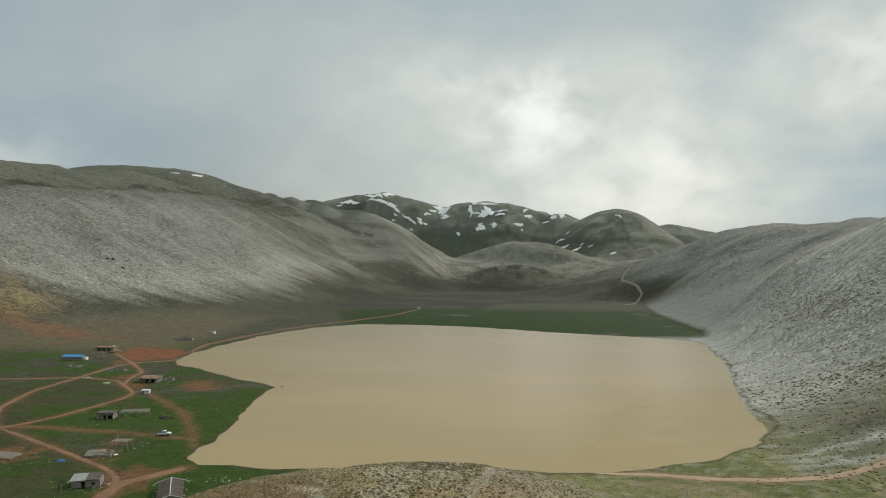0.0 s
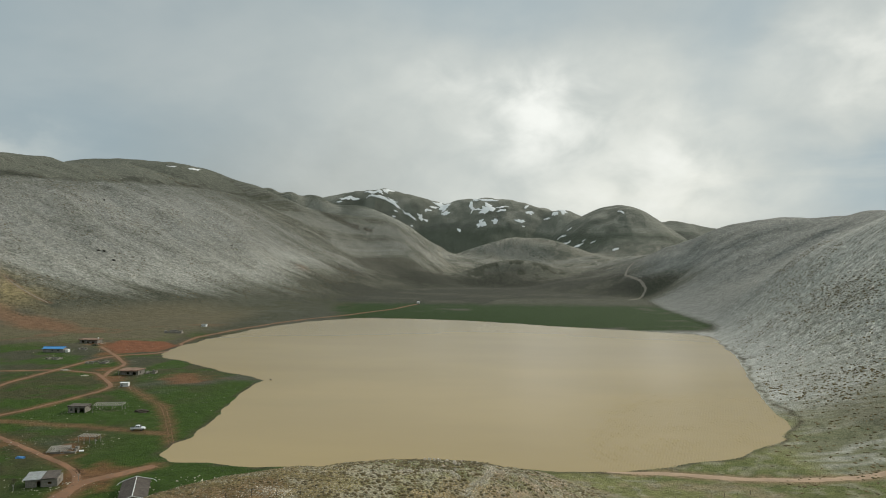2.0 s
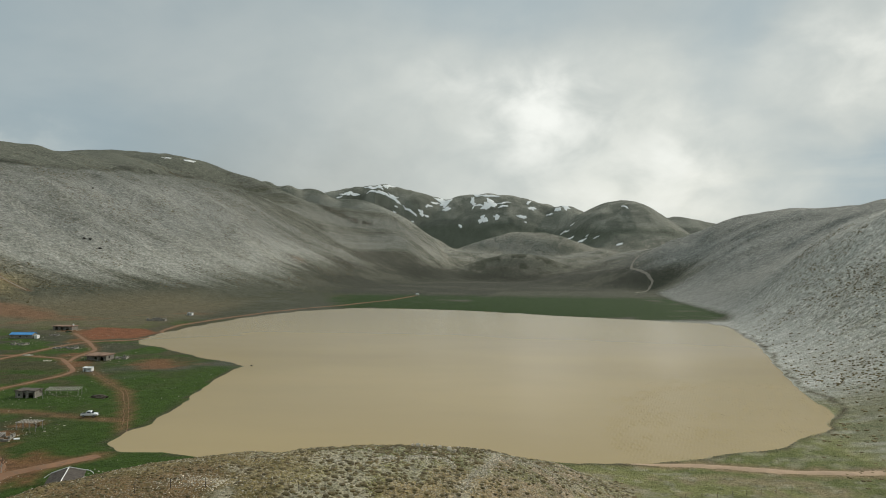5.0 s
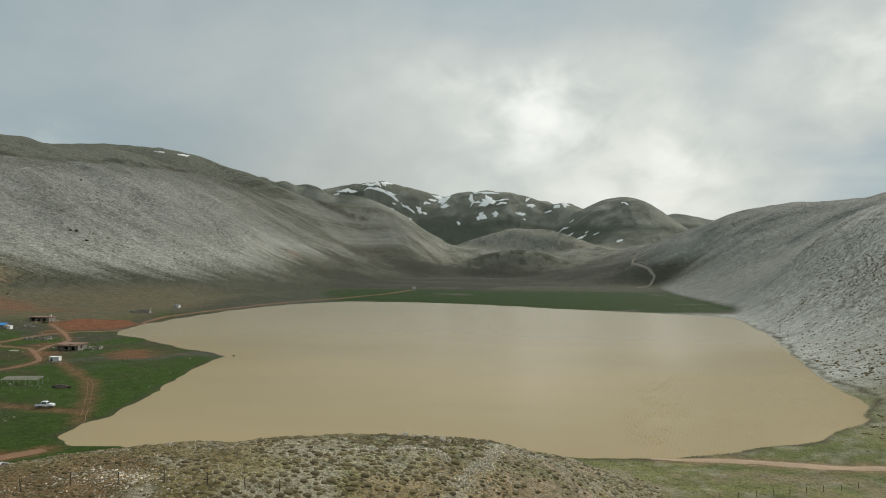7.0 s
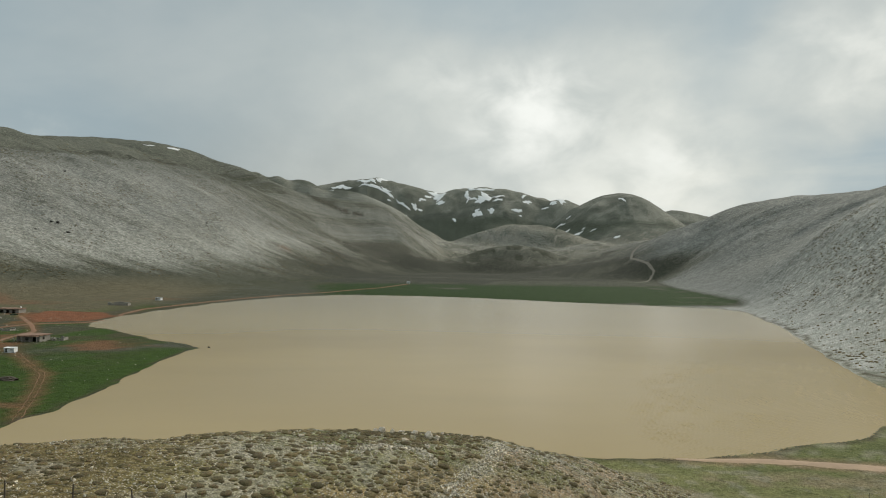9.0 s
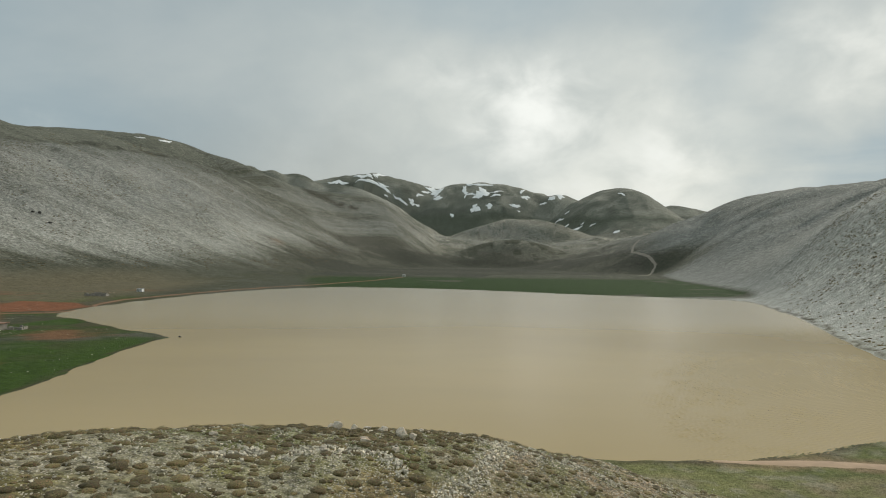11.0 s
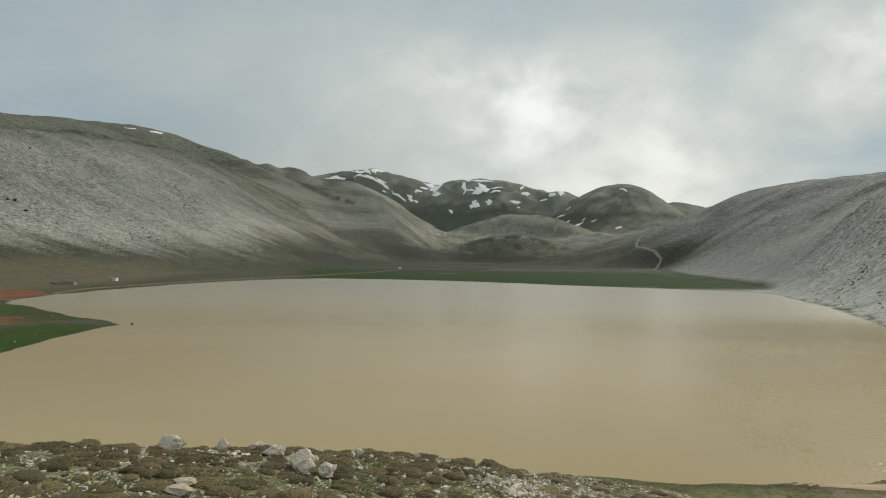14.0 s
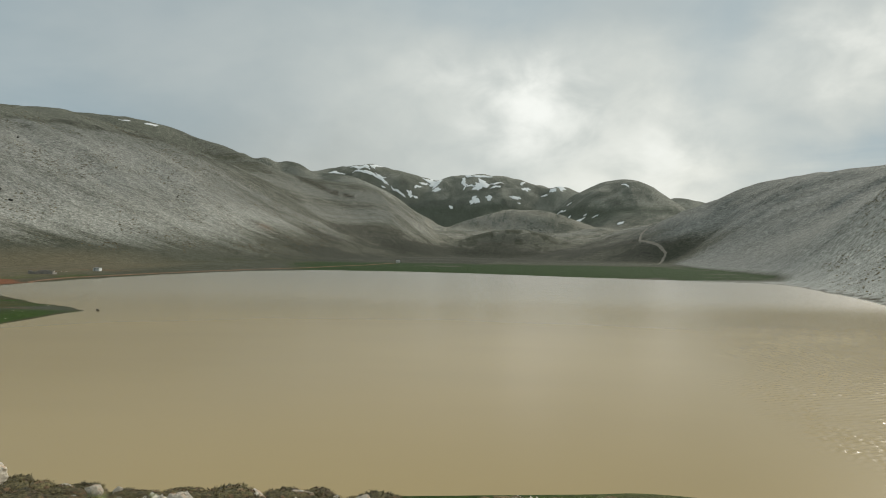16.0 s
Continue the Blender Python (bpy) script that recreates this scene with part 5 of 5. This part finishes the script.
# ---- the rocky hill ----
def cushion_mesh(seed, rings, seg, spikes):
    """A low, dense thorn cushion, about one metre across, bristling with twig ends."""
    r = random.Random(seed)
    bm = bmesh.new()
    rows = []

    def spot(a, e):
        ca, sa = math.cos(a), math.sin(a)
        k = 0.36 + 0.28 * float(fbm(np.array([ca * 1.3 + seed * 5]), np.array([sa * 1.3 + e * 1.5]), 3)[0])
        k *= 1 + 0.07 * (noise.noise(Vector((ca * 7, sa * 7, e * 7 + seed * 3))) + 0.6 * noise.noise(Vector((ca * 17, sa * 17, e * 17))))
        return Vector((ca * math.cos(e) * k, sa * math.cos(e) * k * 0.9, max(math.sin(e), -0.3) * 0.60 * k * (1 - 0.25 * math.sin(e) ** 2)))

    for i in range(rings):
        e = -0.25 + (math.pi / 2 + 0.1) * i / rings
        rows.append([bm.verts.new(spot(2 * math.pi * j / seg, e)) for j in range(seg)])
    tip = bm.verts.new((0, 0, 0.235))
    for a, b in zip(rows, rows[1:]):
        for j in range(seg):
            bm.faces.new([a[j], a[(j + 1) % seg], b[(j + 1) % seg], b[j]])
    for j in range(seg):
        bm.faces.new([rows[-1][j], rows[-1][(j + 1) % seg], tip])
    for _ in range(spikes):
        a, e = r.uniform(0, 2 * math.pi), math.asin(r.uniform(0.02, 0.99))
        p = spot(a, e)
        n = (p + Vector((0, 0, 0.25)) + Vector((r.gauss(0, 0.12), r.gauss(0, 0.12), r.gauss(0, 0.12)))).normalized()
        s = Vector((-math.sin(a), math.cos(a), r.uniform(-0.6, 0.6))) * r.uniform(0.006, 0.013)
        bm.faces.new([bm.verts.new(p - s), bm.verts.new(p + s), bm.verts.new(p + n * r.uniform(0.025, 0.06))])
    return bm


def wanted(X, Y):
    """Where cushions grow on the hill."""
    k = knoll(X, Y)
    n = fbm(X / 6 + 20, Y / 6, 3)
    lane = step(np.abs(X - (5.4 + (Y - 150) * 0.29)), 2.2, 0.9) * step(Y, 178, 174)
    d = step(k, 1.0, 3.5) * (0.5 + 0.5 * step(n, 0.34, 0.55)) * (1 - 0.72 * step(X, 9, 15)) * (1 - 0.9 * lane)
    rocky = np.exp(-(((X + 28) / 4.5) ** 2 + ((Y - 138) / 3.2) ** 2))
    thin = step(X, -34, -20) * step(Y, 171, 163)
    return d * (1 - rocky) * (1 - 0.5 * thin)


NEAR = (-7.0, 13.0, 170.0, 188.0)      # the stretch that the path passes nearest


def near(X, Y):
    return (X > NEAR[0]) & (X < NEAR[1]) & (Y > NEAR[2]) & (Y < NEAR[3])


cx, cy, r = scatter(44000, -75, 45, 112, 205, lambda X, Y: wanted(X, Y) * 0.95, 21)
csize = np.clip(r.lognormal(-0.50, 0.46, len(cx)), 0.25, 1.35)
csize *= 1 - 0.40 * step(-cx, 14, 30)
# thin out cushions that would stand in one another
cell = {}
keep = []
for i in np.argsort(-csize):
    key = (int(cx[i] // 1.0), int(cy[i] // 1.0))
    close = [j for a in (-1, 0, 1) for b in (-1, 0, 1) for j in cell.get((key[0] + a, key[1] + b), ())]
    if all(math.hypot(cx[i] - cx[j], cy[i] - cy[j]) > 0.345 * (csize[i] + csize[j]) for j in close):
        keep.append(i)
        cell.setdefault(key, []).append(i)
keep = np.array(keep)
cx, cy, csize = cx[keep], cy[keep], csize[keep]
nr = np.nonzero(near(cx, cy))[0][:300]
rest = np.setdiff1d(np.arange(len(cx)), nr)
fine_cushions = []
for k in range(6):
    bm = cushion_mesh(k + 1, 8, 22, 640)
    me = bpy.data.meshes.new("cushion_shrub")
    bm.to_mesh(me)
    bm.free()
    me.polygons.foreach_set("use_smooth", np.ones(len(me.polygons), bool))
    me.materials.append(m_cushion)
    fine_cushions.append(me)
cz = lie(cx, cy)[0]
for n, i in enumerate(nr):
    ob = new("cushion_shrub", fine_cushions[n % 6])
    s = csize[i]
    ob.matrix_world = pose(cx[i], cy[i], cz[i] - 0.04 * s, 0, 0, (n * 77) % 360) @ Matrix.Diagonal((s, s, s * (0.62 + 0.36 * ((n * 37) % 10) / 10), 1))
    tagged(ob, "low brown-green thorn cushion on stony turf", "shrub", "thorn cushions on the rocky hill")
fair = rest[(cy[rest] > 150) & (np.abs(cx[rest]) < 26)]
rest = np.setdiff1d(rest, fair)
strew("cushion_shrubs", [arrays(cushion_mesh(k + 51, 4, 11, 110)) for k in range(6)], cx[fair], cy[fair], csize[fair], m_cushion,
      "bristling brown and green thorn cushions round the hilltop", "shrubs", 0.05, tall=0.62 + 0.36 * np.random.RandomState(6).rand(len(fair)), smooth=True)
strew("cushion_shrubs", [arrays(cushion_mesh(k + 11, 3, 8, 16)) for k in range(6)], cx[rest], cy[rest], csize[rest], m_cushion,
      "many low brown thorn cushions covering the rocky hill", "shrubs", 0.05, tall=0.62 + 0.36 * np.random.RandomState(5).rand(len(rest)), smooth=True)

# boulders
def boulder(x, y, w, tall, seed, turn=0, points=22, flat=1.0, lift=0.0, material=None):
    bm = stone_mesh(seed, points, 1.0)
    bmesh.ops.bevel(bm, geom=bm.edges[:], offset=0.02, segments=1, affect="EDGES")
    bmesh.ops.triangulate(bm, faces=bm.faces)
    bmesh.ops.subdivide_edges(bm, edges=[e for e in bm.edges if e.calc_length() > 0.12], cuts=2, use_grid_fill=False)
    for v in bm.verts:
        v.co += v.co.normalized() * (noise.noise(v.co * 5 + Vector((seed, 0, 0))) * 0.07 + noise.noise(v.co * 13) * 0.04)
    bmesh.ops.triangulate(bm, faces=bm.faces)
    ob = part("boulder", bm, material or m_boulder)
    ob.matrix_world = pose(x, y, height(x, y) + tall * 0.30 + lift, 0, 0, turn) @ Matrix.Diagonal((w, w * 0.8, tall, 1))
    return ob


for x, y, w, tall, seed, turn, label in (
        (-1.7, 176.2, 1.11, 1.08, 101, 10, "large pale boulder with orange lichen on top"), (-2.9, 179.8, 1.15, 0.72, 102, 40, "brown wedge-shaped boulder behind a larger one"),
        (4.3, 174.1, 0.95, 0.82, 103, 20, "cracked grey boulder on the rocky hill"), (5.2, 174.2, 1.03, 0.88, 104, 70, "grey boulder stained with orange lichen"),
        (3.9, 176.2, 0.34, 0.71, 116, 10, "upright pale stone between boulders"), (4.4, 175.9, 0.39, 0.43, 117, 50, "pale stone wedged between boulders"),
        (-0.6, 179.7, 0.7, 0.81, 105, 0, "small grey boulder among thorn cushions"), (2.3, 177.5, 1.15, 0.71, 106, 15, "flat white boulder on the rocky hill"),
        (0.2, 182.7, 1.1, 0.86, 107, 50, "rough pale boulder near the crest"), (0.8, 179.9, 0.63, 0.51, 118, 20, "weathered grey stone on the hill's brow"),
        (1.7, 168.5, 1.03, 0.41, 108, -20, "flat pale slab on stony turf"), (1.5, 169.6, 0.94, 0.24, 109, -15, "flat pale slab on stony turf"),
        (-9.6, 166.7, 0.84, 0.36, 110, 0, "small pale slab in rubble"), (-0.7, 163.6, 0.64, 0.66, 111, 30, "small pale boulder in rubble"),
        (4.2, 166.5, 0.84, 0.54, 112, 30, "broken grey stone in rubble"), (5.8, 178.9, 0.57, 0.55, 113, 0, "grey block on the hill's brow"),
        (5.7, 177.6, 0.37, 0.35, 114, 80, "pale stone near the crest"), (5.5, 179.0, 0.35, 0.42, 119, 12, "upright grey block near the crest"),
        (-4.6, 173.7, 0.63, 0.23, 115, 30, "flat pale rock among thorn cushions"), (7.0, 182.2, 0.59, 0.27, 131, 15, "flat white stone on the hill's brow"),
        (7.9, 181.0, 0.49, 0.31, 132, 60, "pale stone on the hill's brow"), (8.4, 181.5, 0.54, 0.4, 133, 10, "pale stone on the hill's brow"),
        (9.6, 180.7, 0.54, 0.31, 134, 40, "pale stone on the hill's brow"), (3.1, 180.6, 0.45, 0.3, 135, 80, "grey stone on the hill's brow"),
        (3.5, 180.8, 0.41, 0.34, 136, 25, "brownish stone on the hill's brow"), (4.0, 180.7, 0.24, 0.28, 137, 5, "dark stone on the hill's brow"),
        (6.0, 182.4, 0.69, 0.29, 138, 5, "flat white slab on the hill's brow"), (8.2, 182.2, 0.41, 0.2, 139, 15, "flat pale stone on the hill's brow"),
        (4.1, 174.6, 1.12, 1.08, 140, 35, "broken grey boulder heap with pale faces"), (5.0, 177.0, 0.28, 0.27, 141, 35, "pale stone on the hill's brow"),
        (6.5, 177.8, 0.37, 0.22, 142, 65, "pale stone on the hill's brow")):
    tagged(boulder(x, y, w, tall, seed, turn), label, "boulder", "boulders on the rocky hill")
for x, y, w, tall, seed in ((-376, 750, 4.5, 3.2, 121), (-380, 746, 4.0, 2.6, 122), (-361, 742, 5, 2.6, 123), (-377, 716, 2.2, 1.6, 124), (-448, 887, 3, 2.6, 125), (-300, 950, 3, 2.4, 126), (-411, 738, 2.4, 1.6, 128)):
    tagged(boulder(x, y, w, tall, seed, material=m_dark_rock), "dark boulder lying on the pale scree slope", "boulder", "boulders on the scree slope")
tagged(boulder(-86, 355, 1.2, 0.9, 127, material=m_dark_rock), "dark stone in the shallow water off the meadow", "boulder")

# tumbled dry-stone walls
stone_shapes = []
for k in range(8):
    bm = stone_mesh(200 + k, 14, 0.8)
    me = bpy.data.meshes.new("stone")
    bm.to_mesh(me)
    bm.free()
    me.materials.append(m_rock)
    stone_shapes.append(me)


def tumbled(label, way, count, spread, pile, size, seed):
    t = new("stone_wall")
    t.matrix_world = pose(way[0][0], way[0][1], height(*way[0]))
    tagged(t, label, "wall", "tumbled stone walls on the hill")
    r = random.Random(seed)
    seglen = [math.hypot(b[0] - a[0], b[1] - a[1]) for a, b in zip(way, way[1:])]
    XY, up = [], []
    for _ in range(count):
        u = r.uniform(0, sum(seglen))
        for (a, b), s in zip(zip(way, way[1:]), seglen):
            if u <= s:
                break
            u -= s
        k = u / s
        off = r.gauss(0, spread)
        nx, ny = -(b[1] - a[1]) / s, (b[0] - a[0]) / s
        XY.append((a[0] + k * (b[0] - a[0]) + nx * off, a[1] + k * (b[1] - a[1]) + ny * off))
        up.append(max(0.0, pile * math.exp(-(off / spread) ** 2) * r.uniform(-0.1, 1)))
    XY = np.array(XY)
    Z = lie(XY[:, 0], XY[:, 1])[0]
    inv = t.matrix_world.inverted()
    for i in range(count):
        ob = new("stone", stone_shapes[i % 8])
        ob.parent = t
        s = size * r.uniform(0.45, 1.35)
        ob.matrix_basis = inv @ pose(XY[i, 0], XY[i, 1], Z[i] + up[i] + 0.10 * s, r.uniform(-25, 25), r.uniform(-25, 25), r.uniform(0, 360)) @ Matrix.Scale(s, 4)


tumbled("tumbled dry-stone wall running up the hill", [(12.8, 176), (12.2, 172), (11.2, 168), (9.8, 164.5), (8.4, 161), (7.2, 157.5), (6.2, 153.5)], 300, 0.60, 0.34, 0.36, 1)
tumbled("ring of rubble from a ruined stone pen", [(-3.2, 161.5), (-2.2, 163.2), (-0.8, 164.6), (0.8, 165.4), (2.6, 165.6), (4.0, 165), (4.8, 163.6), (5.0, 162)], 300, 0.38, 0.26, 0.31, 2)
tumbled("bank of broken stones along the crest", [(10.5, 177.5), (12.6, 175.4), (15.3, 174.6), (17.5, 175.4), (20, 176.5), (23, 178), (26, 179.5)], 290, 0.9, 0.15, 0.30, 3)
tumbled("low heap of rubble beside thorn cushions", [(-7.6, 160.2), (-6.2, 162), (-4.8, 163.2)], 150, 0.7, 0.18, 0.34, 4)

# loose stones and pebbles
kinds = [arrays(stone_mesh(300 + k, 8, 0.75)) for k in range(6)]
r = np.random.RandomState(37)
wx, wy = [], []
for way, n, spread in (([(12.8, 176), (11.2, 168), (8.4, 161), (6.2, 153.5)], 1500, 0.9), ([(-3.2, 161.5), (-0.8, 164.6), (2.6, 165.6), (5.0, 162)], 1300, 0.8),
                       ([(10.5, 177.5), (15.3, 174.6), (20, 176.5), (26, 179.5)], 1500, 1.2), ([(-7.6, 160.2), (-4.8, 163.2)], 500, 1.0)):
    P = np.array(way)
    u = r.uniform(0, len(P) - 1.001, n)
    i = u.astype(int)
    wx.append((P[i] + (P[i + 1] - P[i]) * (u - i)[:, None])[:, 0] + r.normal(0, spread, n))
    wy.append((P[i] + (P[i + 1] - P[i]) * (u - i)[:, None])[:, 1] + r.normal(0, spread, n))
wx, wy = np.concatenate(wx), np.concatenate(wy)
strew("wall_rubble", kinds, wx, wy, np.clip(r.lognormal(-1.85, 0.45, len(wx)), 0.08, 0.36), m_rock, "small broken stones spilled from the tumbled walls", "rubble", 0.05)


def stony(X, Y):
    k, n, f = knoll(X, Y), fbm(X / 4 + 7, Y / 4, 3), fbm(X / 14, Y / 14 + 3, 2)
    rocky = np.exp(-(((X + 28) / 4.5) ** 2 + ((Y - 138) / 3.0) ** 2))
    return step(k, 0.8, 3) * np.clip(0.20 + 0.30 * step(Y, 165, 172) + 0.7 * step(n + 0.5 * (f - 0.5), 0.50, 0.66) * step(X, -40, -5) + 0.8 * rocky + 0.25 * step(X, 9, 14), 0, 1)


px, py, r = scatter(115000, -60, 48, 118, 206, stony, 31)
psize = np.clip(r.lognormal(-1.95, 0.50, len(px)), 0.05, 0.42)
strew("loose_stones", kinds, px, py, psize, m_rock, "countless pale limestone pebbles strewn over the turf", "stones", -0.12)
px, py, r = scatter(2600, -36, -20, 132, 144, lambda X, Y: np.exp(-(((X + 28) / 4.2) ** 2 + ((Y - 138) / 2.6) ** 2)), 32)
strew("rubble_patch", kinds, px, py, r.uniform(0.15, 0.5, len(px)), m_rock, "bright patch of broken white rubble on the hill", "rubble", 0.1)
px, py, r = scatter(5000, -260, -70, 185, 480, lambda X, Y: (outside(X, Y, SHORE) > 2) * step(fbm(X / 20, Y / 20, 3), 0.5, 0.65) * 0.4, 33)
strew("meadow_stones", kinds, px, py, r.uniform(0.15, 0.7, len(px)), m_rock, "scattered white stones in the green meadow", "stones", 0.1)
px, py, r = scatter(700, -82, -50, 200, 214, lambda X, Y: np.exp(-(((X + 70) / 6) ** 2 + ((Y - 206) / 3) ** 2)) * 0.35, 34)
strew("shore_stones", kinds, px, py, r.uniform(0.4, 1.5, len(px)), m_rock, "white stones on the turf near the shore", "stones", 0.1)


# debris round the houses and ruins
hx, hy = [], []
r = np.random.RandomState(35)
for x, y, n, spread in ((-238, 428, 90, 7), (-239, 468, 110, 9), (-158, 358, 150, 9), (-150, 352, 60, 6), (-140, 277, 130, 8), (-130, 284, 90, 6), (-105, 198, 160, 7), (-115, 239, 110, 6), (-128, 236, 130, 7),
                        (-145, 223, 170, 7), (-210, 445, 90, 9), (-190, 400, 120, 9), (-225, 415, 110, 8), (-145, 326, 70, 5), (-78, 190, 70, 6), (-215, 560, 60, 6)):
    hx.append(r.normal(x, spread, n))
    hy.append(r.normal(y, spread * 0.8, n))
hx, hy = np.concatenate(hx), np.concatenate(hy)
strew("house_debris", kinds, hx, hy, np.clip(r.lognormal(-1.0, 0.5, len(hx)), 0.15, 1.1), m_rock, "pale stones and debris strewn round the ruined houses", "rubble", 0.05)


# grass
def tuft(seed, blades):
    r = random.Random(seed)
    bm = bmesh.new()
    for _ in range(blades):
        a, l = r.uniform(0, 6.3), r.uniform(0.5, 1.0)
        p = Vector((r.gauss(0, 0.2), r.gauss(0, 0.2), 0))
        s = Vector((math.cos(a), math.sin(a), 0)) * 0.05
        bm.faces.new([bm.verts.new(p - s), bm.verts.new(p + s), bm.verts.new(p + Vector((math.sin(a) * 0.8 * l, r.gauss(0, 0.6), 0.55 * l)))])
    return arrays(bm)


tx, ty, r = scatter(30000, -34, 60, 140, 214, lambda X, Y: (knoll(X, Y) < -1) * (X > 20) * 0.12 + step(knoll(X, Y), 0.5, 2.5) * step(fbm(X / 5 + 3, Y / 5 + 8, 3), 0.40, 0.55), 41)
strew("grass_tufts", [tuft(k, 9) for k in range(5)], tx, ty, r.uniform(0.08, 0.17, len(tx)), m_grass, "short spring grass between stones", "grass", -0.05)
tx, ty, r = scatter(22000, -16, 22, 158, 190, lambda X, Y: step(fbm(X / 2.2 + 3, Y / 2.2 + 8, 3), 0.38, 0.55), 42)
strew("grass_tufts", [tuft(k + 9, 9) for k in range(5)], tx, ty, r.uniform(0.06, 0.14, len(tx)), m_grass, "fresh green grass between thorn cushions", "grass", -0.05)
px, py, r = scatter(20000, -20, 24, 156, 192, lambda X, Y: 0.3 + 0.7 * step(fbm(X / 2.5 + 31, Y / 2.5, 3), 0.45, 0.6), 36)
strew("loose_stones", kinds, px, py, np.clip(r.lognormal(-2.5, 0.62, len(px)), 0.03, 0.36), m_rock, "white limestone chips between thorn cushions", "stones", -0.1)


# low shrubs on the slopes round the lake
def slope_shrubs(X, Y):
    z, shore, up, way, side, far, k = lie(X, Y)
    n = fbm(X / 35, Y / 35 + 2, 3)
    east = step(X, 90, 130)
    return (shore > 3) * (k < -2) * np.clip(east * step(Y, 560, 300) * (0.25 + 0.6 * step(n, 0.4, 0.6)) + step(side, 3, 12) * step(n, 0.48, 0.64) * 0.5, 0, 1)


bush = [arrays(cushion_mesh(k + 31, 2, 6, 2)) for k in range(4)]
qx, qy, r = scatter(26000, 90, 330, 200, 620, slope_shrubs, 51)
strew("slope_shrubs", bush, qx, qy, r.uniform(0.6, 1.7, len(qx)), m_cushion, "dark low shrubs dotting the stony slope", "shrubs", 0.05)
qx, qy, r = scatter(34000, -560, -150, 480, 1250, lambda X, Y: slope_shrubs(X, Y), 52)
strew("slope_shrubs", bush, qx, qy, r.uniform(0.9, 2.2, len(qx)), m_cushion, "dark low shrubs dotting the pale scree slope", "shrubs", 0.05)


# fences of thin posts
def fence(places, label):
    f = base("fence", places[0][0], places[0][1], 0, 0, label, "fence")
    inv = f.matrix_world.inverted()
    tops = []
    for i, (x, y) in enumerate(places):
        bm = bmesh.new()
        p = inv @ Vector((x, y, height(x, y)))
        lean = Vector((((i * 7) % 5 - 2) * 0.03, ((i * 3) % 5 - 2) * 0.03, 1.25))
        beam(bm, p - Vector((0, 0, 0.2)), p + lean, 0.055, 6, 0.045)
        part("post", bm, m_brush, f)
        tops.append((p, lean))
    for hgt in (0.5, 0.9):
        bm = bmesh.new()
        for (a, la), (b, lb) in zip(tops, tops[1:]):
            beam(bm, a + la * hgt, b + lb * hgt, 0.006, 3)
        part("wire", bm, m_steel, f)


fence([(-35, 134.2), (-31, 135.3), (-27, 136.4), (-23.2, 138), (-19.4, 139.3), (-16, 140.8), (-12.8, 142.2)], "thin dark fence posts across the stony hill")
fence([(54.2, 192.6), (57.9, 193.4), (61.5, 194.2), (65.1, 195), (68.4, 195.8), (71.9, 196.6), (75.5, 197.4), (79.3, 198.2), (83.3, 199.4)], "thin dark fence posts across the green turf")
